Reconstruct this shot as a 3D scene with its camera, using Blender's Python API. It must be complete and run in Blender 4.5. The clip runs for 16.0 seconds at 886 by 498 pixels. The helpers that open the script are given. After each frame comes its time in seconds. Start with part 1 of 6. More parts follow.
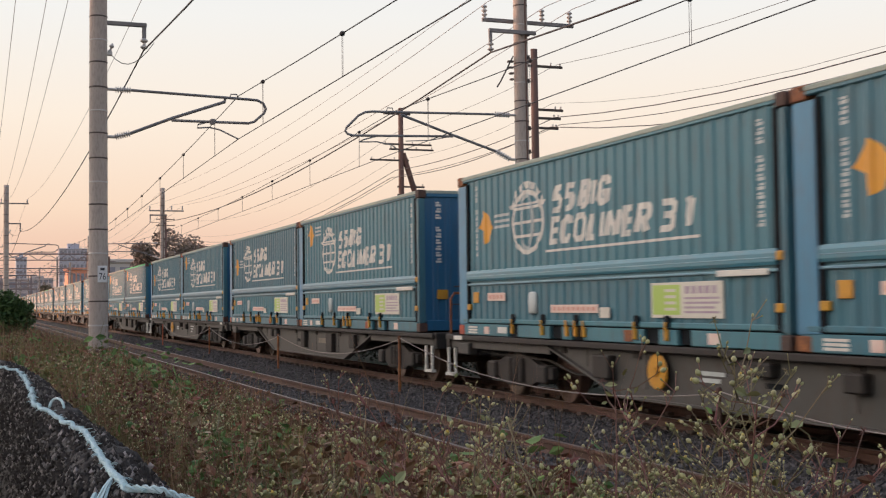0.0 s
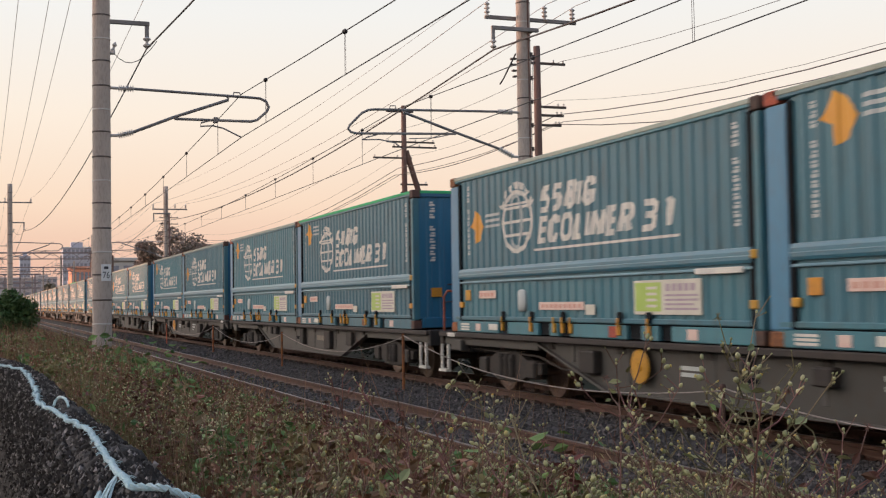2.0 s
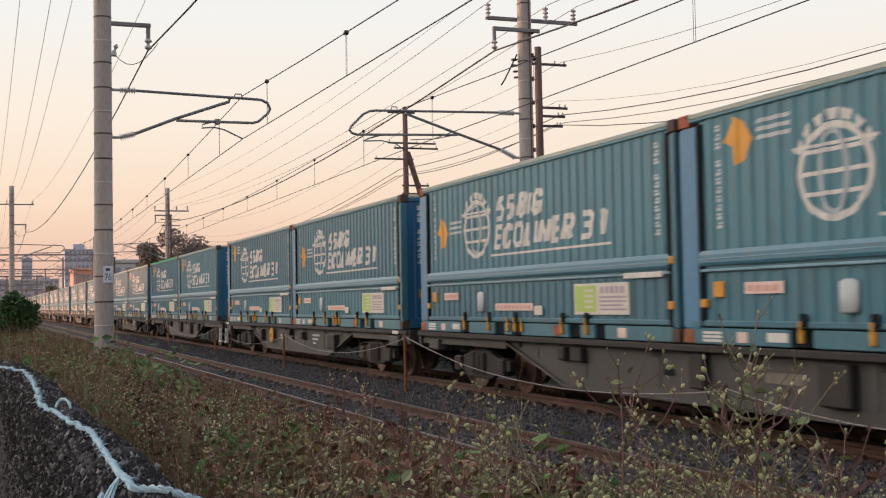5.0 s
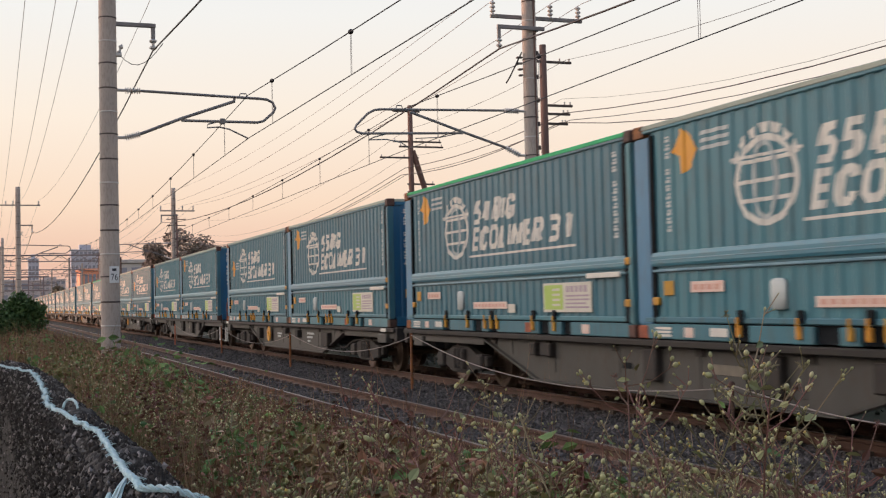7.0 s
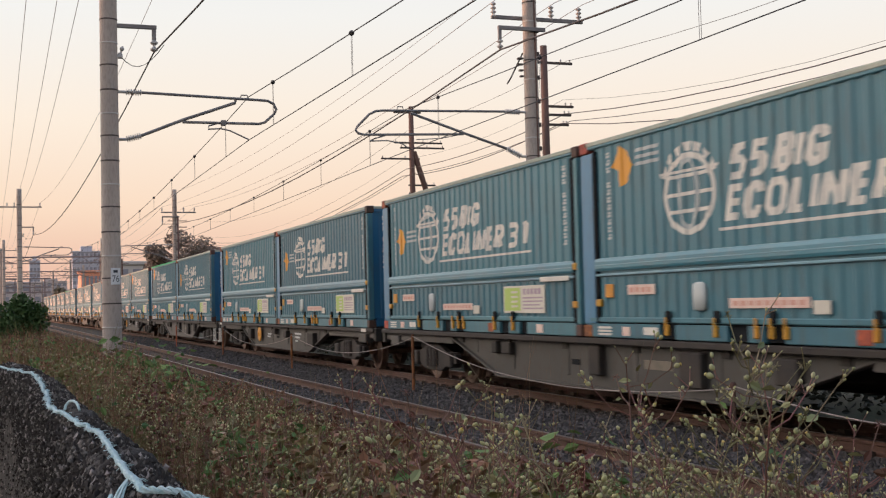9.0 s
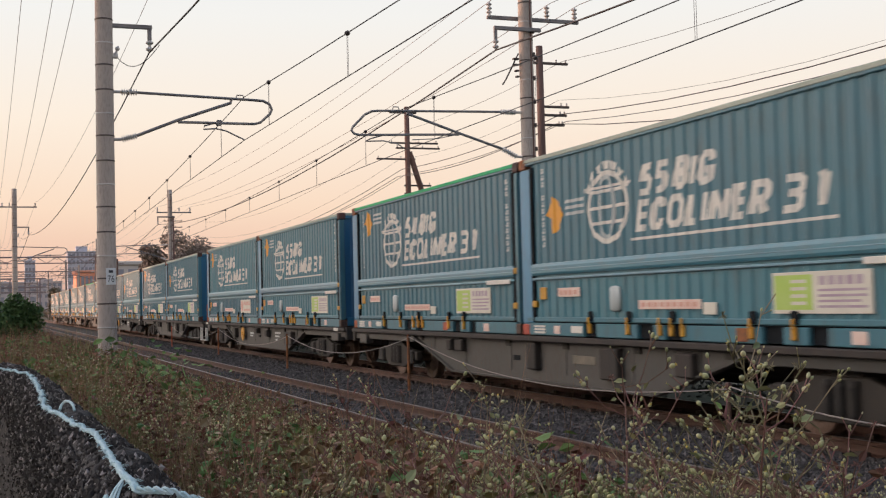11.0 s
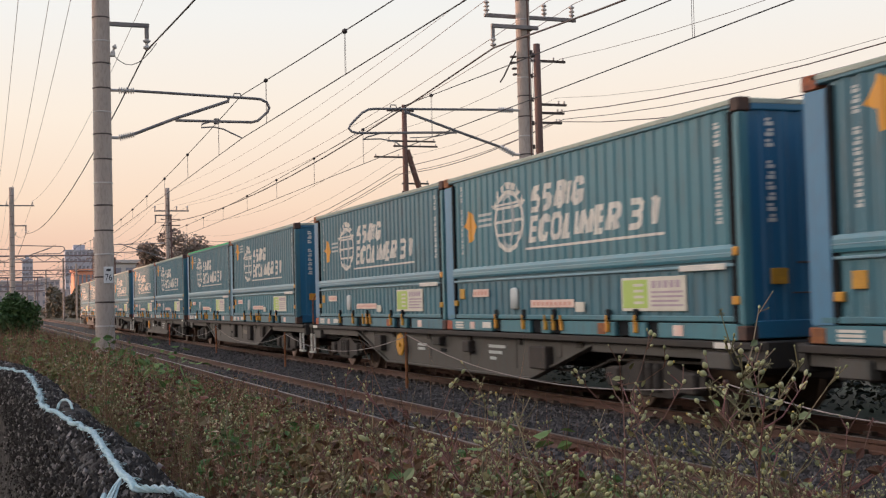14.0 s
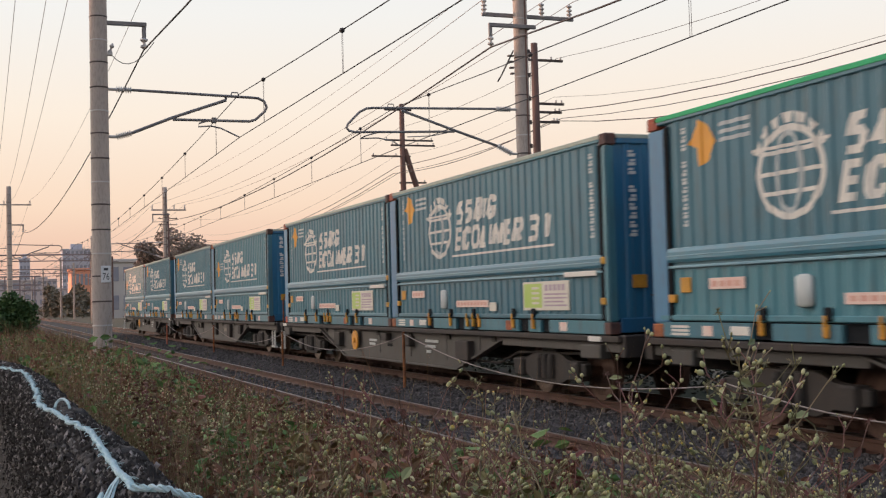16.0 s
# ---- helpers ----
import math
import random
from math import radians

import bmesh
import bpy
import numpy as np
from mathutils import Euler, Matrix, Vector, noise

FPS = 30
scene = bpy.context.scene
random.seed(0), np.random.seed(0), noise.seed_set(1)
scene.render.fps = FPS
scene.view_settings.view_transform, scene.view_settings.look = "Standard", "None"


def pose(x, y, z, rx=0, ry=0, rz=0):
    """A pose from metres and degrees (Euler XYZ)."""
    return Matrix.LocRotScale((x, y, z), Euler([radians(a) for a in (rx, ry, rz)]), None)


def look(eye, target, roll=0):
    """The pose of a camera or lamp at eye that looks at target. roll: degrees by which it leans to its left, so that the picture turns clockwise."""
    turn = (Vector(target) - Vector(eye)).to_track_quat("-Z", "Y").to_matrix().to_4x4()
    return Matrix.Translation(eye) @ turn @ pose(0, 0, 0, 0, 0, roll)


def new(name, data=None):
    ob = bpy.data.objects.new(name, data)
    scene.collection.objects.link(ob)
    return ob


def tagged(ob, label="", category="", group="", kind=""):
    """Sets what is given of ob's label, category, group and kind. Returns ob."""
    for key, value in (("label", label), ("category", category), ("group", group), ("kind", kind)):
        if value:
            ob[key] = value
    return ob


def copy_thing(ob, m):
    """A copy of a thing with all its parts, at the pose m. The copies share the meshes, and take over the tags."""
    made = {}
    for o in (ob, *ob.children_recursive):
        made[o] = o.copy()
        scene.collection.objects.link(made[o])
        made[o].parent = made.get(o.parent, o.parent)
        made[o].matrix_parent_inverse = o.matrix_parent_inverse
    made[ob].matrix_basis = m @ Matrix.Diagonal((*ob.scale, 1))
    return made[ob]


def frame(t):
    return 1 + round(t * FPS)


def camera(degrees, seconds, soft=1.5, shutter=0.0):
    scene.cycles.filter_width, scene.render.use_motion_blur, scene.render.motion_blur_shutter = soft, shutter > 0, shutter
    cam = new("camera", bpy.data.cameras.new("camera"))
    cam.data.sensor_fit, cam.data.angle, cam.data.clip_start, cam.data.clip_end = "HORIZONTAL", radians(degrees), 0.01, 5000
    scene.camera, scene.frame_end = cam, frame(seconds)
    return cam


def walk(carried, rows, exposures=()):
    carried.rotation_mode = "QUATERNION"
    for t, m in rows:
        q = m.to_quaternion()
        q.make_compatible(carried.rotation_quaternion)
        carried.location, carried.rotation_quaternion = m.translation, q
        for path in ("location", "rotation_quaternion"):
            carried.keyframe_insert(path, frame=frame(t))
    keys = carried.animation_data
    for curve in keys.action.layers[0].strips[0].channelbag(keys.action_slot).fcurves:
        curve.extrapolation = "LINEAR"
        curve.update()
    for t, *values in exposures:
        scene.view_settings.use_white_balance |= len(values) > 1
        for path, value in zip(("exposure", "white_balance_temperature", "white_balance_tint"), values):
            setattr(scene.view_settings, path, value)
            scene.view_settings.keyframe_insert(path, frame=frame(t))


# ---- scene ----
cam = camera(39.93, 16.0, soft=1.2, shutter=0.14)
EYE = Vector((0.0, 0.0, 1.545))
# seconds, bearing from the track's far end, tilt up, lean
VIEW = [(0, 20.902, 2.539, -0.711), (0.5, 20.897, 2.506, -0.787), (1, 20.859, 2.468, -0.803), (1.5, 20.777, 2.417, -0.904),
        (2, 20.742, 2.426, -0.893), (2.5, 20.726, 2.422, -0.918), (3, 20.778, 2.494, -0.872), (3.5, 20.858, 2.589, -0.846),
        (4, 20.785, 2.532, -0.916), (5.2, 20.65, 2.47, -1.03), (6.5, 20.488, 2.415, -1.157), (7, 20.393, 2.406, -1.317), (7.5, 20.284, 2.398, -1.408),
        (8, 20.258, 2.377, -1.403), (8.5, 20.279, 2.417, -1.428), (9, 20.338, 2.458, -1.418), (10.2, 20.47, 2.47, -1.395), (11.5, 20.585, 2.478, -1.376),
        (12, 20.601, 2.514, -1.337), (12.5, 20.641, 2.523, -1.399), (13, 20.679, 2.502, -1.337), (13.5, 20.656, 2.415, -1.463),
        (14, 20.648, 2.369, -1.485), (14.5, 20.642, 2.249, -1.506), (15, 20.644, 2.251, -1.524), (15.5, 20.722, 2.326, -1.519), (16, 20.763, 2.325, -1.498)]


def view(yaw, tilt, lean):
    a, b = radians(yaw), radians(tilt)
    return look(EYE, EYE + Vector((-math.cos(a) * math.cos(b), math.sin(a) * math.cos(b), math.sin(b))), lean)


walk(cam, [(t, view(y, p, r)) for t, y, p, r in VIEW])

# ---- light ----
world = bpy.data.worlds.new("evening_sky")
scene.world = world
world.use_nodes = True
wn, wl = world.node_tree.nodes, world.node_tree.links
bg = wn["Background"]
bg.inputs["Strength"].default_value = 1.0
sky = wn.new("ShaderNodeTexSky")
sky.sky_type, sky.sun_disc = "NISHITA", False
sky.sun_elevation, sky.sun_rotation = radians(3), radians(213)
tc, sep, ramp = wn.new("ShaderNodeTexCoord"), wn.new("ShaderNodeSeparateXYZ"), wn.new("ShaderNodeValToRGB")
wl.new(tc.outputs["Generated"], sep.inputs[0])
wl.new(sep.outputs["Z"], ramp.inputs["Fac"])
els = ramp.color_ramp.elements
els[0].position, els[0].color = 0.0, (0.62, 0.40, 0.34, 1)
els[1].position, els[1].color = 1.0, (0.22, 0.32, 0.55, 1)
for pos, col in ((0.03, (0.80, 0.50, 0.40)), (0.08, (0.92, 0.69, 0.54)), (0.15, (0.95, 0.82, 0.70)), (0.23, (0.89, 0.87, 0.84)), (0.32, (0.80, 0.84, 0.89)), (0.6, (0.46, 0.56, 0.75))):
    e = els.new(pos)
    e.color = (*col, 1)
mixw = wn.new("ShaderNodeMixRGB")
mixw.blend_type = "ADD"
mixw.inputs[0].default_value = 0.02
wl.new(ramp.outputs["Color"], mixw.inputs[1])
wl.new(sky.outputs["Color"], mixw.inputs[2])
# the afterglow widens round the low sun
lobe, rise, glow = wn.new("ShaderNodeVectorMath"), wn.new("ShaderNodeMapRange"), wn.new("ShaderNodeMixRGB")
lobe.operation, lobe.inputs[1].default_value = "DOT_PRODUCT", (-0.500, -0.770, 0.396)
wl.new(tc.outputs["Generated"], lobe.inputs[0])
rise.interpolation_type = "SMOOTHSTEP"
rise.inputs[1].default_value, rise.inputs[2].default_value = 0.58, 1.0
wl.new(lobe.outputs["Value"], rise.inputs[0])
glow.blend_type = "ADD"
glow.inputs[2].default_value = (2.05, 1.63, 1.34, 1)
wl.new(rise.outputs[0], glow.inputs[0])
wl.new(mixw.outputs[0], glow.inputs[1])
wl.new(glow.outputs[0], bg.inputs["Color"])
sun = new("sun", bpy.data.lights.new("sun", "SUN"))
sun.data.energy, sun.data.angle, sun.data.color = 3.0, radians(2), (1.0, 0.50, 0.30)
sun.matrix_world = look((-54.5, -83.8, 5.24), (0, 0, 0))
scene.view_settings.exposure = 0.0


# ---- materials ----
def material(name, col, col2=None, rough=0.7, metal=0.0, scale=8.0, fine=60.0, bump=0.15, dirt=None, dirt_amt=0.4, random_amt=0.0, stretch=(1, 1, 1), spec=0.5, island=False, detail=6.0, dirt_from=0.48):
    """A two-scale weathered surface: base colours mixed by broad noise, grime by another, fine relief."""
    m = bpy.data.materials.new(name)
    m.use_nodes = True
    n, l = m.node_tree.nodes, m.node_tree.links
    b = n["Principled BSDF"]
    b.inputs["Roughness"].default_value, b.inputs["Metallic"].default_value = rough, metal
    b.inputs["Specular IOR Level"].default_value = spec
    co, mp = n.new("ShaderNodeTexCoord"), n.new("ShaderNodeMapping")
    mp.inputs["Scale"].default_value = stretch
    l.new(co.outputs["Object"], mp.inputs["Vector"])
    info = n.new("ShaderNodeObjectInfo")
    geo = n.new("ShaderNodeNewGeometry")
    rnd = geo.outputs["Random Per Island"] if island else info.outputs["Random"]
    off = n.new("ShaderNodeVectorMath")
    off.operation = "ADD"
    sc = n.new("ShaderNodeMath")
    sc.operation, sc.inputs[1].default_value = "MULTIPLY", 37.0
    l.new(info.outputs["Random"], sc.inputs[0])
    l.new(mp.outputs["Vector"], off.inputs[0])
    l.new(sc.outputs[0], off.inputs[1])
    n1, n2 = n.new("ShaderNodeTexNoise"), n.new("ShaderNodeTexNoise")
    for t, s in ((n1, scale), (n2, fine)):
        t.inputs["Scale"].default_value, t.inputs["Detail"].default_value = s, detail
        l.new(off.outputs[0], t.inputs["Vector"])
    r1 = n.new("ShaderNodeMapRange")
    r1.inputs[1].default_value, r1.inputs[2].default_value = 0.35, 0.65
    l.new(n1.outputs["Fac"], r1.inputs[0])
    mx = n.new("ShaderNodeMixRGB")
    mx.inputs[1].default_value, mx.inputs[2].default_value = (*col, 1), (*(col2 or [c * 0.7 for c in col]), 1)
    l.new(r1.outputs[0], mx.inputs[0])
    last = mx.outputs[0]
    if dirt:
        r2 = n.new("ShaderNodeMapRange")
        r2.inputs[1].default_value, r2.inputs[2].default_value, r2.inputs[4].default_value = dirt_from, dirt_from + 0.24, dirt_amt
        l.new(n2.outputs["Fac"], r2.inputs[0])
        m2 = n.new("ShaderNodeMixRGB")
        m2.inputs[2].default_value = (*dirt, 1)
        l.new(r2.outputs[0], m2.inputs[0])
        l.new(last, m2.inputs[1])
        last = m2.outputs[0]
    if random_amt:
        hsv = n.new("ShaderNodeHueSaturation")
        mr = n.new("ShaderNodeMapRange")
        mr.inputs[3].default_value, mr.inputs[4].default_value = 1 - random_amt, 1 + random_amt
        l.new(rnd, mr.inputs[0])
        l.new(mr.outputs[0], hsv.inputs["Value"])
        mh = n.new("ShaderNodeMapRange")
        mh.inputs[3].default_value, mh.inputs[4].default_value = 0.5 + 0.06 * random_amt, 0.5 - 0.06 * random_amt
        l.new(rnd, mh.inputs[0])
        l.new(mh.outputs[0], hsv.inputs["Hue"])
        l.new(last, hsv.inputs["Color"])
        last = hsv.outputs[0]
    l.new(last, b.inputs["Base Color"])
    if bump:
        bp = n.new("ShaderNodeBump")
        bp.inputs["Strength"].default_value, bp.inputs["Distance"].default_value = bump, 0.01
        l.new(n2.outputs["Fac"], bp.inputs["Height"])
        l.new(bp.outputs[0], b.inputs["Normal"])
    return m


M = {}
M["paint"] = material("container_blue_paint", (0.058, 0.174, 0.222), (0.069, 0.191, 0.232), 0.42, 0, 1.3, 9, 0.03, (0.085, 0.10, 0.10), 0.45, 0.12, (1, 1, 0.22), spec=0.34)
# same blue paint, deepened for the weaker light on the ends
M["paint_end_shade"] = material("container_end_blue_paint", (0.016, 0.120, 0.240), (0.020, 0.130, 0.235), 0.45, 0, 1.3, 9, 0.03, (0.05, 0.09, 0.13), 0.3, 0.12, (1, 1, 0.22))
# the rear posts' brighter light is put into this paler blue
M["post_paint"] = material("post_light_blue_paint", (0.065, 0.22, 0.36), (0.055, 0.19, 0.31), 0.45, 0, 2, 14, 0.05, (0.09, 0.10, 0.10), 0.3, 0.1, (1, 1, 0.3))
M["belt"] = material("belt_blue_paint", (0.060, 0.192, 0.258), (0.074, 0.215, 0.275), 0.38, 0, 1.5, 12, 0.03, (0.15, 0.17, 0.17), 0.4, 0.1, (0.3, 1, 1))
M["belt_light"] = material("belt_edge_worn_paint", (0.20, 0.34, 0.40), (0.13, 0.27, 0.34), 0.45, 0, 3, 20, 0.03, None, 0, 0.1)
# black for rubber, and for the shade painted into pockets and holes
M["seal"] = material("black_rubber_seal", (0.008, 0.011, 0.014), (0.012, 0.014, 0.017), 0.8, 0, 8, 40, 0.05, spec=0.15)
M["roof_edge"] = material("pale_roof_edge", (0.42, 0.44, 0.36), (0.34, 0.38, 0.32), 0.6, 0, 2, 18, 0.05, (0.2, 0.2, 0.16), 0.4, 0.08)
M["roof_green"] = material("green_roof_edge", (0.07, 0.48, 0.20), (0.06, 0.42, 0.18), 0.65, 0, 2, 18, 0.05, None, 0, 0.05, spec=0.15)
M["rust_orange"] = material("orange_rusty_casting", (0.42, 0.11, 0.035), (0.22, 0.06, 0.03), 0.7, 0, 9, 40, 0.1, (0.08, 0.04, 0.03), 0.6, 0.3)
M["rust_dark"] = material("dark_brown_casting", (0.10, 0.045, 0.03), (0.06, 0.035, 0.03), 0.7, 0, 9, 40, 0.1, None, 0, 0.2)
M["yellow"] = material("yellow_latch_paint", (0.62, 0.30, 0.02), (0.52, 0.24, 0.02), 0.5, 0, 8, 50, 0.05, (0.15, 0.09, 0.03), 0.5, 0.15)
M["orange"] = material("orange_symbol_paint", (0.72, 0.33, 0.03), (0.66, 0.29, 0.03), 0.5, 0, 4, 40, 0.02)
M["white_paint"] = material("white_marking_paint", (0.72, 0.68, 0.60), (0.62, 0.60, 0.55), 0.55, 0, 3, 30, 0.03, (0.35, 0.36, 0.35), 0.35)
M["dim_white"] = material("faded_white_marking", (0.50, 0.53, 0.51), (0.40, 0.44, 0.44), 0.6, 0, 3, 30, 0.02)
M["pink_sign"] = material("faded_red_white_sticker", (0.70, 0.47, 0.40), (0.72, 0.58, 0.50), 0.5, 0, 6, 30, 0.02)
M["sign_red"] = material("faded_red_print", (0.60, 0.30, 0.24), (0.62, 0.36, 0.28), 0.5, 0, 6, 30, 0.02)
M["poster_white"] = material("white_poster", (0.64, 0.61, 0.52), (0.57, 0.54, 0.46), 0.45, 0, 3, 30, 0.02)
M["poster_green"] = material("lime_green_print", (0.38, 0.54, 0.10), (0.42, 0.56, 0.14), 0.45, 0, 3, 30, 0.02)
M["poster_grey"] = material("lilac_grey_print", (0.36, 0.26, 0.33), (0.42, 0.34, 0.38), 0.5, 0, 4, 30, 0.02)
M["wagon_grey"] = material("grey_wagon_steel", (0.054, 0.054, 0.050), (0.066, 0.062, 0.056), 0.6, 0, 1.6, 12, 0.08, (0.055, 0.034, 0.024), 0.5, 0.25, (1, 1, 0.5))
M["wagon_dark"] = material("dark_brake_dusted_steel", (0.020, 0.018, 0.017), (0.032, 0.025, 0.020), 0.75, 0, 3, 18, 0.1, (0.05, 0.03, 0.02), 0.4, 0.2)
M["wheel"] = material("rust_brown_wheel_steel", (0.12, 0.075, 0.055), (0.16, 0.10, 0.07), 0.6, 0.3, 4, 24, 0.1, (0.05, 0.035, 0.03), 0.5, 0.2)
M["step_white"] = material("white_step_paint", (0.70, 0.68, 0.62), (0.55, 0.53, 0.48), 0.55, 0, 6, 40, 0.05, (0.2, 0.16, 0.12), 0.4)
M["rail_side"] = material("rusty_rail_steel", (0.105, 0.048, 0.031), (0.070, 0.034, 0.024), 0.75, 0.1, 3, 40, 0.2, (0.06, 0.035, 0.028), 0.5)
M["rail_top"] = material("worn_rail_head_steel", (0.24, 0.19, 0.165), (0.16, 0.115, 0.095), 0.42, 0.8, 2, 60, 0.02, None, 0, 0, (0.2, 1, 1))
M["sleeper"] = material("rust_stained_concrete_sleeper", (0.105, 0.072, 0.058), (0.07, 0.048, 0.038), 0.9, 0, 4, 50, 0.3, (0.05, 0.04, 0.035), 0.5, 0.2)
M["stone"] = material("dark_ballast_stone", (0.064, 0.060, 0.061), (0.040, 0.037, 0.038), 0.85, 0, 6, 90, 0.2, (0.09, 0.052, 0.038), 0.35, 0.6, island=True)
M["bed"] = material("ballast_bed", (0.026, 0.023, 0.022), (0.018, 0.016, 0.016), 0.95, 0, 2, 22, 0.9, (0.08, 0.055, 0.045), 0.4)
M["soil"] = material("weedy_soil", (0.070, 0.055, 0.033), (0.052, 0.058, 0.026), 0.95, 0, 0.6, 14, 0.8, (0.10, 0.065, 0.04), 0.5)
M["concrete"] = material("weathered_pole_concrete", (0.46, 0.39, 0.34), (0.36, 0.31, 0.275), 0.85, 0, 1.2, 30, 0.15, (0.16, 0.14, 0.135), 0.4, 0.06, (1, 1, 0.3))
M["band"] = material("dark_steel_band", (0.07, 0.06, 0.058), (0.10, 0.075, 0.065), 0.6, 0.4, 5, 40, 0.05)
M["arm"] = material("dull_galvanised_steel", (0.24, 0.225, 0.225), (0.17, 0.155, 0.155), 0.55, 0.2, 3, 40, 0.05)
M["insulator"] = material("pale_porcelain", (0.55, 0.52, 0.50), (0.45, 0.42, 0.40), 0.3, 0, 5, 40, 0.02)
M["wire"] = material("dark_wire", (0.035, 0.032, 0.036), (0.05, 0.04, 0.04), 0.6, 0.3, 5, 40, 0)
M["wire_pale"] = material("pale_grey_wire", (0.16, 0.14, 0.14), (0.2, 0.17, 0.17), 0.6, 0.2, 5, 40, 0)
M["pole_brown"] = material("brown_utility_pole", (0.16, 0.085, 0.065), (0.11, 0.065, 0.055), 0.8, 0, 2, 30, 0.1, None, 0, 0.1, (1, 1, 0.3))
M["tag_white"] = material("white_enamel_tag", (0.70, 0.71, 0.72), (0.62, 0.63, 0.65), 0.4, 0, 5, 50, 0)
M["ink"] = material("dark_print", (0.03, 0.035, 0.05), None, 0.6, 0, 5, 50, 0)


# ---- mesh helpers ----
def box(bm, x0, x1, y0, y1, z0, z1):
    v = [bm.verts.new(p) for p in ((x0, y0, z0), (x1, y0, z0), (x1, y1, z0), (x0, y1, z0), (x0, y0, z1), (x1, y0, z1), (x1, y1, z1), (x0, y1, z1))]
    for f in ((3, 2, 1, 0), (4, 5, 6, 7), (0, 1, 5, 4), (1, 2, 6, 5), (2, 3, 7, 6), (3, 0, 4, 7)):
        bm.faces.new([v[i] for i in f])
    return bm


def bbox(bm, x0, x1, y0, y1, z0, z1, r=0.01, seg=1):
    """A box with rounded edges."""
    b = bmesh.new()
    box(b, x0, x1, y0, y1, z0, z1)
    bmesh.ops.bevel(b, geom=b.edges[:], offset=r, segments=seg, affect="EDGES")
    join(bm, b)
    return bm


def join(bm, other, m=None):
    me = bpy.data.meshes.new("join")
    other.to_mesh(me)
    other.free()
    if m:
        me.transform(m)
    bm.from_mesh(me)
    bpy.data.meshes.remove(me)


def tube(bm, pts, r, n=8, caps=True, r_end=None):
    """A round bar along points, its radius running from r to r_end."""
    pts = [Vector(p) for p in pts]
    rings = []
    for i, p in enumerate(pts):
        d = (pts[min(i + 1, len(pts) - 1)] - pts[max(i - 1, 0)]).normalized()
        u = d.orthogonal().normalized() if i == 0 else (side - d * side.dot(d)).normalized()
        side = u
        w = d.cross(u)
        k = r + ((r_end if r_end is not None else r) - r) * i / max(1, len(pts) - 1)
        rings.append([bm.verts.new(p + k * (math.cos(a) * u + math.sin(a) * w)) for a in (2 * math.pi * j / n for j in range(n))])
    for a, b in zip(rings, rings[1:]):
        for j in range(n):
            bm.faces.new((a[j], a[(j + 1) % n], b[(j + 1) % n], b[j]))
    if caps:
        bm.faces.new(rings[0][::-1])
        bm.faces.new(rings[-1])
    return bm


def prism(bm, outline, y0, y1):
    """An outline in x and z, given thickness along y."""
    a = [bm.verts.new((x, y0, z)) for x, z in outline]
    b = [bm.verts.new((x, y1, z)) for x, z in outline]
    n = len(a)
    bm.faces.new(a)
    bm.faces.new(b[::-1])
    for i in range(n):
        bm.faces.new((a[i], b[i], b[(i + 1) % n], a[(i + 1) % n]))
    return bm


def lathe(bm, prof, n=12, m=None):
    """A profile of radius and height turned about z."""
    b = bmesh.new()
    rings = [[b.verts.new((r * math.cos(2 * math.pi * j / n), r * math.sin(2 * math.pi * j / n), z)) for j in range(n)] for r, z in prof]
    for p, q in zip(rings, rings[1:]):
        for j in range(n):
            b.faces.new((p[j], p[(j + 1) % n], q[(j + 1) % n], q[j]))
    b.faces.new(rings[0][::-1])
    b.faces.new(rings[-1])
    join(bm, b, m)
    return bm


def mesh_object(name, bm, mat, smooth=False):
    bmesh.ops.recalc_face_normals(bm, faces=bm.faces[:])
    me = bpy.data.meshes.new(name)
    bm.to_mesh(me)
    bm.free()
    if smooth:
        me.polygons.foreach_set("use_smooth", [True] * len(me.polygons))
    me.materials.append(M[mat])
    return new(name, me)


def part(name, bm, mat, parent, label="", smooth=False):
    ob = mesh_object(name, bm, mat, smooth)
    ob.parent = parent
    return tagged(ob, label)


def again(ob, parent, m=None):
    """Another piece on the same mesh."""
    o = new(ob.name.split(".")[0], ob.data)
    o.parent = parent
    if m:
        o.matrix_basis = m
    if "label" in ob:
        o["label"] = ob["label"]
    return o


def thing(name, label, category, group="", kind="", at=None):
    ob = tagged(new(name), label, category, group, kind)
    if at:
        ob.matrix_basis = at
    return ob


def mesh_arrays(name, verts, faces, mat):
    me = bpy.data.meshes.new(name)
    me.from_pydata(verts, [], faces)
    me.materials.append(M[mat])
    me.update()
    return new(name, me)


# ---- ground and tracks ----
TRACKS = (5.435, 9.076)


def height(x, y):
    """The lie of the land across and along the line."""
    z = -0.34 + 0.04 * noise.noise(Vector((x * 0.15, y * 0.3, 0)))
    if y < 4.2:
        z = 0.42 - 0.16 * max(y, 0.0) - 0.09 * max(0, y - 3.3) + 0.06 * noise.noise(Vector((x * 0.25, y * 0.5, 3)))
        z -= 0.36 * min(1, max(0, (0.35 - y) / 0.5))
    elif y > 11.2:
        z = -0.25 + 0.06 * noise.noise(Vector((x * 0.1, y * 0.1, 9)))
    return z


